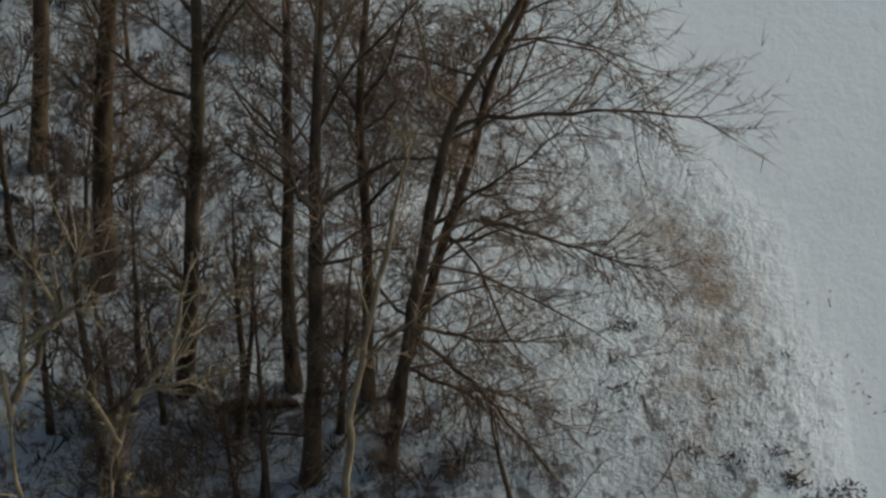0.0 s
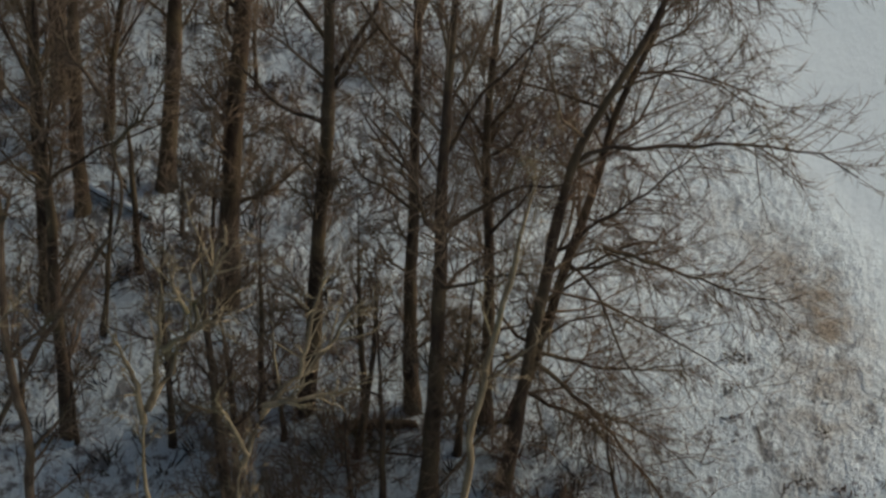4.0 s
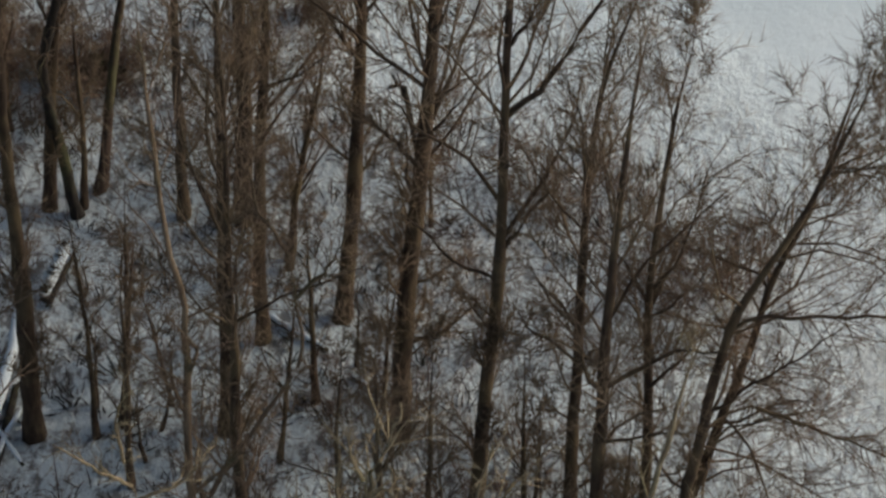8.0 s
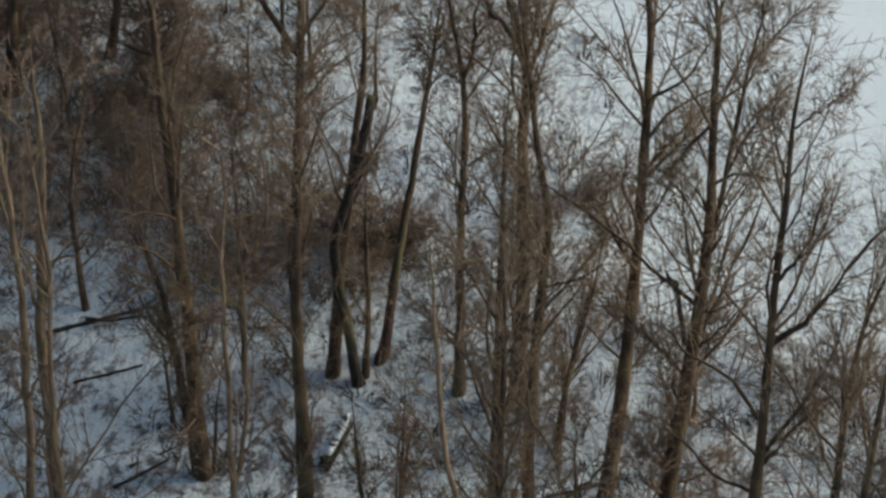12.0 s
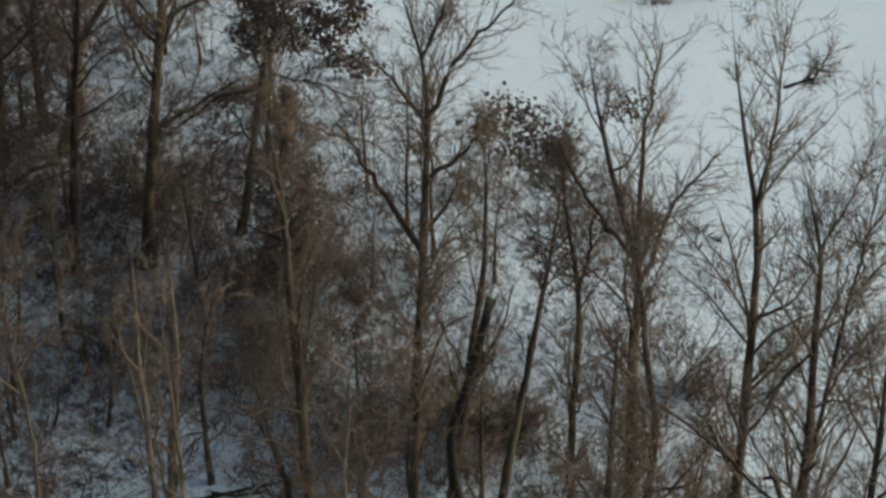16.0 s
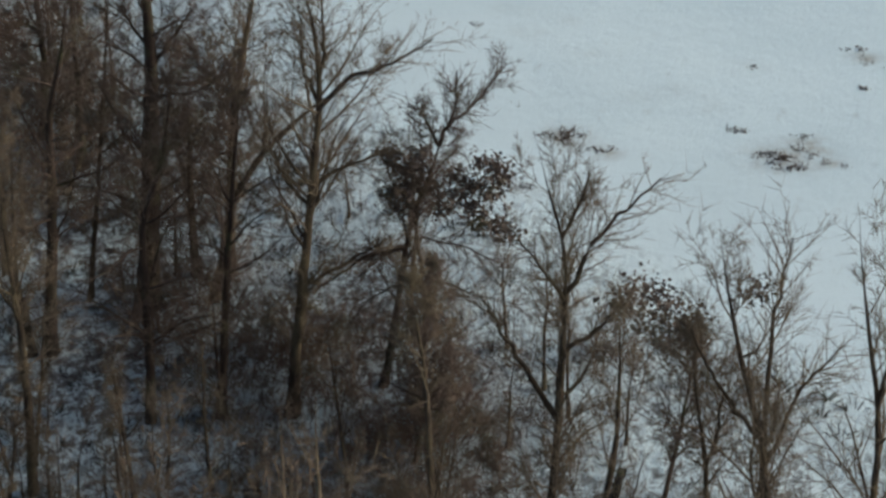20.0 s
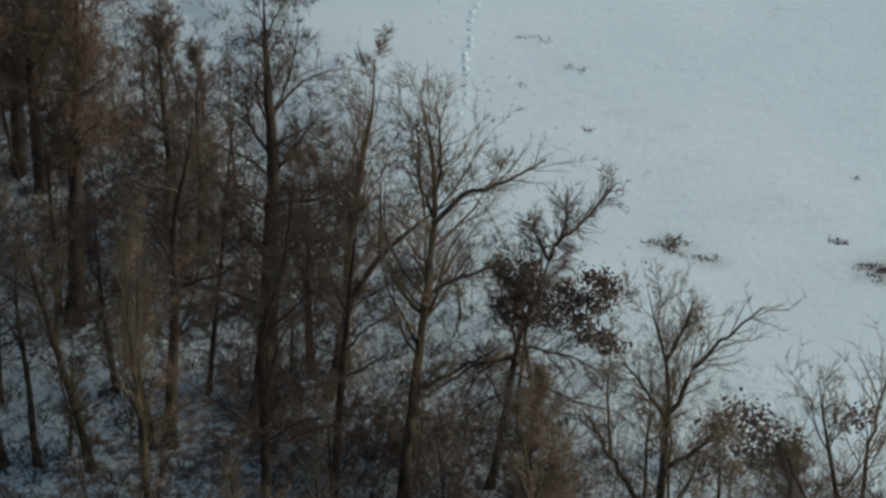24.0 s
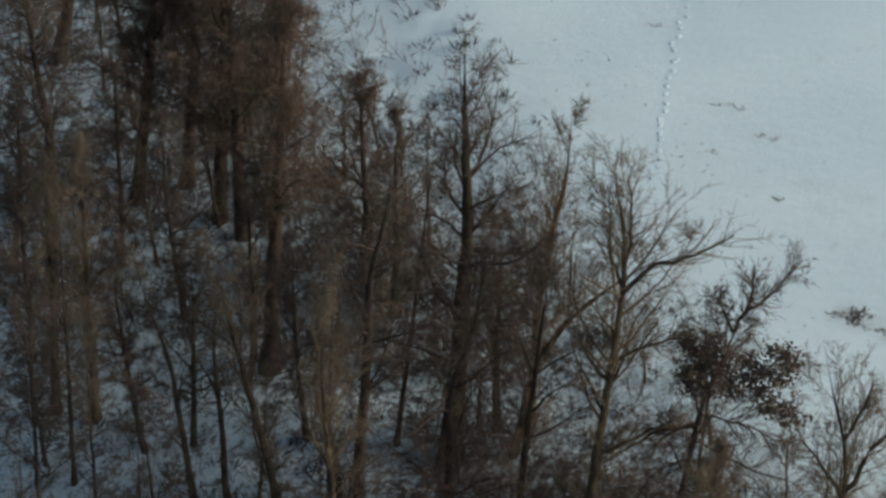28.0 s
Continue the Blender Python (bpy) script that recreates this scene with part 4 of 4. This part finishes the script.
bush(-13.52, 61.77, 2.4, 1.6, "oak", 32)
bush(-8.79, 61.46, 2.0, 1.5, "oak", 30)
bush(-6.86, 60.59, 1.8, 1.4, "rust", 30)
bush(-4.25, 57.86, 1.6, 1.4, "oak", 36)
bush(-2.54, 58.29, 1.6, 1.4, "oak", 36)
bush(-4.55, 54.34, 1.4, 1.3, "rust", 34)
bush(-1.46, 53.79, 1.3, 1.3, "oak", 30)
bush(-4.96, 59.38, 1.8, 1.5, "oak", 34)
bush(-3.10, 60.39, 1.3, 1.4, "rust", 34)
bush(-20.99, 70.22, 2.2, 1.6, "oak", 34)
bush(-19.49, 74.57, 1.8, 1.5, "oak", 34)
bush(-16.00, 73.76, 1.8, 1.5, "oak", 34)

tk = np.random.default_rng(31)
for k in range(8):  # brown thicket behind the front trees
    x = -16.5 - 13.5 * (k + tk.uniform(0, 1)) / 8
    y = 65.6 - 0.25 * (x + 24) + tk.normal(0, 0.9)
    bush(x, y, tk.uniform(1.5, 2.8), tk.uniform(1.1, 1.8), "oak" if k % 2 else "rust", 24)

for k in range(22):  # undergrowth about the feet of the trees along the edge
    x = -19.0 - 22.0 * (k + tk.uniform(0, 1)) / 22
    y = 45 - (x - 4) * 1.122 - tk.uniform(8, 15)
    bush(x, y, tk.uniform(1.6, 3.2), tk.uniform(1.0, 1.8), "rust" if k % 3 == 0 else "oak", 24)


def tussock(x, y, w, mat):
    """A small clump of dead grass or weed with snow between its blades."""
    count[0] += 1
    g = np.random.default_rng(9000 + count[0])
    n = int((24 + 60 * w) * (1 if mat is STRAW else 1.7))
    hub = g.normal(0, 0.32 * w, (4, 2)) * (1.2, 0.7)
    at = hub[g.integers(0, 4, n)] + g.normal(0, 0.09 * w + 0.03, (n, 2))
    st = np.concatenate([at, np.full((n, 1), -0.05)], 1)
    way = np.stack([g.normal(0, 0.8, n), g.normal(0, 0.8, n), np.ones(n)], 1)
    lines = grow(g, st, way, g.uniform(0.1, 0.32, n) * (0.5 + 0.5 * w), 3, -0.3, 0.2)
    root = mesh_object("grass_tuft", *shoots_of(lines, np.full(n, 0.015 if mat is STRAW else 0.021)[:, None] * np.array((1, 0.9, 0.7, 0.3))), mat)
    root.location = (x, y, float(ground_top(np.array([x]), np.array([y]))[0]))
    tone = "straw-coloured" if mat is STRAW else "dark brown"
    tagged(root, f"small {tone} tuft of dead grass in snow", "grass tuft", group="tufts in the snow")
    return root


def root_plate(x, y, r):
    """The torn-up roots of a fallen tree: a ragged disc of earth with root ends."""
    g = np.random.default_rng(int(abs(x * 10)))
    bm = bmesh.new()
    bmesh.ops.create_icosphere(bm, subdivisions=3, radius=r)
    for v in bm.verts:
        k = 1 + 0.45 * (noise.noise(v.co * 2.2 / r) + 0.5 * noise.noise(v.co * 6 / r))
        v.co = Vector((v.co.x * k, v.co.y * 0.35 * k, v.co.z * k * 0.9))
    me = bpy.data.meshes.new("earth")
    bm.to_mesh(me)
    bm.free()
    me.materials.append(BARK["dead"])
    root = new("root_plate")
    root.location = (x, y, float(ground_z(x, y)) + 0.55 * r)
    tagged(root, "dark upturned root plate of a fallen tree", "root plate")
    new("earth", me).parent = root
    n = 26
    az = g.uniform(0, 6.283, n)
    st = np.stack([np.cos(az) * r * 0.7, g.normal(0, 0.1, n), np.sin(az) * r * 0.6], 1)
    lines = grow(g, st, st + g.normal(0, 0.3, st.shape), g.uniform(0.5, 1.1, n) * r, 5, 0, 0.3)
    for j in range(n):
        mesh_object("root_end", *tubes(lines[j : j + 1], (0.03 * np.linspace(1, 0.3, 6))[None], 5), BARK["dead"], root)
    return root


# ---- fallen wood, tufts ----
tagged(spar("broken_bough", [(-15.78, 57.48, -0.81), (-15.92, 56.70, -1.02), (-16.12, 56.05, -1.32)], 0.07, 0.1, BARK["dead"], snow=0.12), "broken bough lying on the snow under white snow", "branch")
# dark pole added to draw the dark gap beneath the snowy bough
tagged(spar("broken_bough", [(-15.65, 57.39, -0.95), (-15.81, 56.64, -1.16), (-15.99, 55.96, -1.42)], 0.05, 0.07, BARK["dead"], snow=0), "added dark pole standing in for the gap under a snowy bough", "branch")
tagged(spar("fallen_log", [(-16.58, 55.57, -1.14), (-16.38, 54.09, -1.28), (-16.42, 52.81, -1.52), (-16.48, 51.10, -1.81), (-16.38, 50.06, -2.01)], 0.1, 0.15, BARK["dead"], snow=0.13), "long fallen trunk under heavy white snow", "log")
# no second trunk: added pole that darkens the underside of the snowy one
tagged(spar("fallen_log", [(-16.38, 55.37, -1.43), (-16.19, 54.15, -1.55), (-16.20, 52.95, -1.78), (-16.16, 51.06, -1.98)], 0.07, 0.1, BARK["dead"], snow=0), "added dark pole standing in for a snowy trunk's dark underside", "log")
tagged(spar("broken_bough", [(-16.96, 52.36, -1.54), (-16.48, 52.79, -1.43), (-16.00, 53.19, -1.38)], 0.03, 0.05, BARK["dead"], snow=0.09), "thin snow-covered bough leaning in the snow", "branch")
tagged(spar("broken_bough", [(-15.85, 52.39, -1.60), (-16.04, 51.66, -1.70), (-16.12, 50.76, -1.80)], 0.04, 0.06, BARK["dead"], snow=0.07), "curved bough under white snow", "branch")
tagged(spar("broken_bough", [(-16.60, 52.16, -1.61), (-16.01, 51.39, -1.73), (-15.51, 50.70, -1.74)], 0.04, 0.04, BARK["dead"], snow=0.06), "thin snow-covered bough crossing a log", "branch")
tagged(spar("fallen_branch", [(-21.19, 55.00, -2.05), (-20.61, 55.46, -1.89), (-20.09, 55.92, -1.73)], 0.05, 0.03, BARK["dead"], snow=0), "dark crooked branch fallen on snow", "branch")
tagged(spar("fallen_branch", [(-23.74, 61.14, -1.71), (-23.03, 61.05, -1.58), (-22.34, 61.28, -1.52)], 0.06, 0.03, BARK["dead"], snow=0), "dark forked branch fallen on snow", "branch")
tagged(spar("fallen_log", [(-4.59, 47.77, -0.92), (-3.88, 47.72, -0.81), (-3.18, 47.66, -0.71)], 0.11, 0.09, BARK["ash"], snow=0), "dark fallen log lying on snow beside a trunk", "log")
tagged(spar("fallen_branch", [(-4.05, 47.07, -0.94), (-3.50, 46.92, -0.87), (-2.95, 46.78, -0.80)], 0.035, 0.02, BARK["dead"], snow=0), "thin dark branch lying on snow", "branch")
tagged(spar("fallen_log", [(-10.80, 55.40, -0.82), (-10.02, 54.79, -0.78), (-9.23, 54.18, -0.73)], 0.07, 0.05, BARK["dead"], snow=0.06), "thin snow-topped log lying among stalks", "log")
tagged(spar("fallen_branch", [(-24.91, 60.66, -2.05), (-23.57, 61.23, -1.82), (-22.24, 61.80, -1.59)], 0.07, 0.04, BARK["dead"], snow=0.0), "long dark branch lying across the snow", "branch")
tagged(spar("fallen_branch", [(-23.43, 58.89, -2.08), (-22.61, 59.24, -1.93), (-21.80, 59.60, -1.79)], 0.05, 0.03, BARK["dead"], snow=0.0), "dark crooked branch fallen on snow", "branch")
tagged(spar("fallen_branch", [(-8.49, 53.31, -0.77), (-8.17, 53.03, -0.75), (-7.86, 52.75, -0.73)], 0.05, 0.03, BARK["dead"], snow=0.03), "short dark branch beside a trunk", "branch")
tagged(spar("fallen_branch", [(-21.04, 55.91, -2.10), (-20.55, 56.29, -2.00), (-20.07, 56.66, -1.90)], 0.06, 0.03, BARK["dead"], snow=0.0), "dark forked branch fallen on snow", "branch")
tagged(spar("broken_bough", [(-15.61, 54.30, 0.34), (-15.34, 54.37, 0.98), (-15.07, 54.44, 1.62)], 0.12, 0.06, BARK["dead"], snow=0.1), "broken bough leaning on a trunk with snow along it", "branch")
tagged(spar("broken_bough", [(-62.33, 89.81, -2.79), (-61.57, 90.30, -2.36), (-60.81, 90.78, -1.94)], 0.1, 0.07, BARK["dead"], snow=0.08), "snow-covered bough fallen between trees", "branch")
tagged(spar("broken_bough", [(-60.52, 86.71, -2.96), (-59.78, 87.19, -2.57), (-59.04, 87.66, -2.18)], 0.1, 0.06, BARK["dead"], snow=0.08), "snow-covered bough fallen between trees", "branch")
tagged(spar("broken_bough", [(-59.86, 89.02, -2.82), (-59.36, 89.33, -2.60), (-58.86, 89.64, -2.37)], 0.09, 0.05, BARK["dead"], snow=0.07), "snow-covered bough fallen between trees", "branch")
tagged(spar("broken_bough", [(-58.02, 83.74, -3.24), (-57.66, 83.97, -2.56), (-57.29, 84.20, -1.87)], 0.08, 0.05, BARK["dead"], snow=0.06), "snow-covered bough fallen between trees", "branch")
tagged(spar("hooked_snag", [(-7.85, 60.99, -0.60), (-7.95, 60.98, 0.17), (-8.14, 60.96, 1.57)], 0.085, 0.065, BARK["dead"]), "slim dead snag with a hooked tip beside a trunk", "branch")
spar("hook", [(-8.14, 60.96, 1.48), (-8.21, 60.95, 1.91), (-8.37, 60.93, 2.00), (-8.57, 60.91, 1.92)], 0.075, 0.045, BARK["dead"], bpy.data.objects["hooked_snag"])
for way in ([(-8.35, 60.93, 2.00), (-8.47, 60.92, 2.24)], [(-8.30, 60.94, 1.97), (-8.23, 60.95, 1.63)]):
    spar("spur", way, 0.05, 0.02, BARK["dead"], bpy.data.objects["hooked_snag"])
tagged(spar("dead_snag", [(-16.42, 60.88, 3.27), (-16.15, 60.94, 4.96), (-15.84, 61.01, 6.24)], 0.15, 0.12, BARK["dead"]), "dark rotten trunk broken off at half height", "snag")
root_plate(-16.27, 64.02, 0.6)
tussock(3.08, 49.27, 0.5, STRAW)
tussock(3.02, 48.17, 0.55, STRAW)
tussock(3.30, 49.22, 0.3, LEAF)
tussock(6.44, 45.53, 0.6, STRAW)
tussock(6.29, 44.68, 0.6, LEAF)
tussock(5.30, 45.43, 0.4, LEAF)
tussock(2.89, 46.82, 0.5, STRAW)
tussock(4.73, 47.02, 0.3, STRAW)
tussock(4.28, 45.59, 0.6, STRAW)
tussock(6.11, 48.29, 0.45, STRAW)
tussock(6.88, 44.41, 0.5, LEAF)
tussock(7.39, 44.38, 0.5, LEAF)
tussock(3.18, 47.35, 0.25, LEAF)
tussock(5.00, 47.90, 0.25, STRAW)
tussock(-24.93, 87.77, 1.0, LEAF)
tussock(-24.37, 87.63, 0.9, LEAF)
tussock(-24.49, 87.10, 0.5, LEAF)
tussock(-23.18, 87.05, 0.8, LEAF)
tussock(-19.06, 89.93, 0.6, LEAF)
tussock(-17.54, 88.61, 0.9, LEAF)
tussock(-17.20, 87.85, 0.6, LEAF)
tussock(-16.55, 88.34, 1.0, LEAF)
tussock(-17.08, 89.09, 0.9, STRAW)
tussock(-16.71, 90.18, 0.7, STRAW)
tussock(-15.58, 88.66, 0.8, LEAF)
tussock(-16.15, 96.87, 0.5, LEAF)
tussock(-15.89, 96.06, 0.6, STRAW)
tussock(-15.49, 94.14, 0.5, LEAF)
tussock(-19.58, 94.45, 0.3, STRAW)
tussock(-25.32, 83.85, 0.5, LEAF)
tussock(-39.57, 106.35, 0.5, STRAW)
tussock(-34.28, 100.78, 0.6, STRAW)
tussock(-32.15, 99.16, 0.6, STRAW)
tussock(-33.45, 97.06, 0.4, STRAW)
tussock(-29.98, 94.49, 0.5, STRAW)
tussock(-6.88, 58.27, 0.9, LEAF)
tussock(-6.80, 58.38, 0.9, LEAF)
TRACK = [(-39.18, 109.15), (-37.71, 103.53), (-36.31, 98.31), (-34.93, 93.95)]

for ob in [o for o in scene.objects if o.name.startswith("snow_cover")]:
    ob["label"] = "soft white snow lying along the top"

# animal track across the open snow
tg = np.random.default_rng(12)
steps = []
for (xa, ya), (xb, yb) in zip(TRACK, TRACK[1:]):
    far = math.hypot(xb - xa, yb - ya)
    for k in np.arange(0, 1, 0.7 / far):
        x, y = xa + (xb - xa) * k + tg.normal(0, 0.13), ya + (yb - ya) * k + tg.normal(0, 0.09)
        z = float(ground_top(np.array([x]), np.array([y]))[0])
        a = np.arange(8) * math.pi / 4
        steps.append(np.stack([np.stack([x + np.cos(a) * q * 0.5, y + np.sin(a) * q, np.full(8, z + h)], 1) for q, h in ((0.22, -0.02), (0.16, 0.045), (0.1, 0.035), (0.04, -0.03))], 0))
rings = np.array(steps).reshape(-1, 3)
o = (np.arange(len(steps))[:, None, None] * 4 + np.arange(3)[:, None]) * 8
a8, b8 = np.arange(8), (np.arange(8) + 1) % 8
quads = np.stack([o + a8, o + b8, o + 8 + b8, o + 8 + a8], -1).reshape(-1, 4)
tagged(mesh_object("track", rings, quads, FRESH), "line of animal footprints with raised rims in snow", "track", kind="stuff")

# ---- young growth under the trees ----
rng = np.random.default_rng(77)


def young_tree(n, h):
    ob = tree("sap", -30.0 - n * 2, 60.0 - n, 0.03 + 0.006 * h, h, (0.1 * (n % 3 - 1), 0.1, h * 0.5), dense=0.8)
    return tagged(ob, "thin leafless sapling rising out of the snow", "sapling", group="saplings under the trees")


MODELS = [young_tree(n, h) for n, h in enumerate((3.2, 4.0, 5.0, 6.2, 7.5, 4.6))]
POLES = []
for n, h in enumerate((9.0, 10.5, 12.0, 13.5)):
    ob = tree("ash" if n % 2 else "oak", -42.0 - n * 3, 66.0 + n, 0.075 + 0.008 * n, h, (0.2 * (n - 1.5), 0.1, h * 0.45), dense=0.75)
    POLES.append(tagged(ob, "slender bare tree with a narrow twig crown", "tree"))
for k in range(20):
    for _ in range(50):
        x, y = rng.uniform(-78, 0), rng.uniform(36, 112)
        d = float(inside(x, y)) - float(np.interp(y, (80, 96), (0, 6)))
        if (4 < d < 32 and x < -18) or 16 < d < 28:
            break
    copy_thing(POLES[k % 4], pose(x, y, float(ground_z(x, y)) - 0.05, rng.normal(0, 2.5), rng.normal(0, 2.5), rng.uniform(0, 360)))
for k in range(34):  # close-set saplings deeper in the wood
    x, y = rng.uniform(-38, -27), rng.uniform(57, 68)
    copy_thing(MODELS[k % 6], pose(x, y, float(ground_z(x, y)) - 0.05, rng.normal(0, 4), rng.normal(0, 4), rng.uniform(0, 360)))
for k in range(7):
    x, y = rng.uniform(-36, -28), rng.uniform(58, 66)
    bush(x, y, rng.uniform(2.0, 3.4), rng.uniform(1.0, 1.5), "rust" if k % 2 else "oak", 24, twigs=4)
placed = 0
while placed < 180:
    x, y = rng.uniform(-72, 6), rng.uniform(34, 106)
    d = float(inside(x, y)) - float(np.interp(y, (80, 96), (0, 6)))
    if not (2.5 if y < 56 else -0.6 if y < 80 else 0.5) < d < 30 or rng.uniform() > math.exp(-d / 30):
        continue
    if -25 < x < -5 and 53.5 < y < 64 and rng.uniform() < 0.75:  # open snow between the front trunks
        continue
    m = pose(x, y, float(ground_z(x, y)) - 0.05, rng.normal(0, 4), rng.normal(0, 4), rng.uniform(0, 360))
    copy_thing(MODELS[placed % 6], m)
    placed += 1


def scatter(name, n, lo, hi, hmin, hmax, mat, label, twigs=3, lean=0.5, seed=1):
    """Many thin stalks that stand out of the snow, too many to count."""
    g = np.random.default_rng(seed)
    x, y = g.uniform(-78, 14, n * 6), g.uniform(30, 112, n * 6)
    d = inside(x, y)
    clump = 0.6 * value_noise(x * 0.35 + 3, y * 0.35) + 0.9 * value_noise(x * 1.5, y * 1.1 + 7)
    ok = (d > lo) & (d < hi) & (clump > g.uniform(0.6, 1.15, len(x)))
    x, y = x[ok][:n], y[ok][:n]
    st = np.stack([x, y, ground_top(x, y) - 0.06], 1)
    way = np.stack([g.normal(0, lean, len(x)), g.normal(0, lean, len(x)), np.ones(len(x))], 1)
    ln = g.uniform(hmin, hmax, len(x))
    lines = grow(g, st, way, ln, 2, 0.0, 0.2)
    lr = np.full(len(x), 0.014)[:, None] * np.array((1, 0.8, 0.45))
    pieces = [shoots_of(lines, lr)]
    if twigs:
        s2, w2, _, _, p2 = sprout(g, lines, lr, twigs, 0.2, 1, 45)
        tw = grow(g, s2, w2, ln[p2] * g.uniform(0.25, 0.55, len(p2)), 1, 0.0, 0.2)
        pieces.append(shoots_of(tw, np.full((len(tw), 2), 0.0115)))
    ob = mesh_object(name, *joined(pieces), mat)
    return tagged(ob, label, "undergrowth", kind="stuff")


scatter("brushwood", 3600, 0.0, 34, 0.5, 1.9, TWIG["oak"], "dense leafless brown brushwood standing in snow", 4, 0.45, 3)
g = np.random.default_rng(4)
hx, hy = g.uniform(-76, 8, 20000), g.uniform(32, 110, 20000)
hd = inside(hx, hy)
keep = (hd > np.where(hy > 57, -8, 1.0)) & (hd < 32) & ((hd > 1.0) | (g.uniform(0, 1, 20000) < 0.6)) & ((hy < 76) | (hd > -1.5)) & (value_noise(hx * 0.45, hy * 0.45 + 2) + 0.6 * value_noise(hx * 1.3, hy * 1.3) > g.uniform(0.35, 1.15, 20000))
hx, hy = hx[keep][:2600], hy[keep][:2600]
tx, ty = (np.repeat(v, 10) + g.normal(0, 0.13, len(v) * 10) for v in (hx, hy))
blades = np.stack([tx, ty, ground_top(tx, ty) - 0.05], 1)
lean = np.stack([(tx - np.repeat(hx, 10)) * 5, (ty - np.repeat(hy, 10)) * 5, np.full(len(tx), 1.3)], 1)
lines = grow(g, blades, lean, g.uniform(0.25, 0.75, len(tx)) * np.repeat(g.uniform(0.6, 1.2, len(hx)), 10), 2, -0.15, 0.2)
tufty = mesh_object("dead_grass", *shoots_of(lines, np.full(len(tx), 0.02)[:, None] * np.array((1, 0.85, 0.4))), BARK["dead"])
tagged(tufty, "bent dark-brown tufts of dead grass poking through snow", "undergrowth", kind="stuff")
scatter("dry_grass", 3500, -6.5, 0.5, 0.08, 0.28, STRAW, "dry straw-coloured grass blades poking through snow", 2, 0.9, 5)
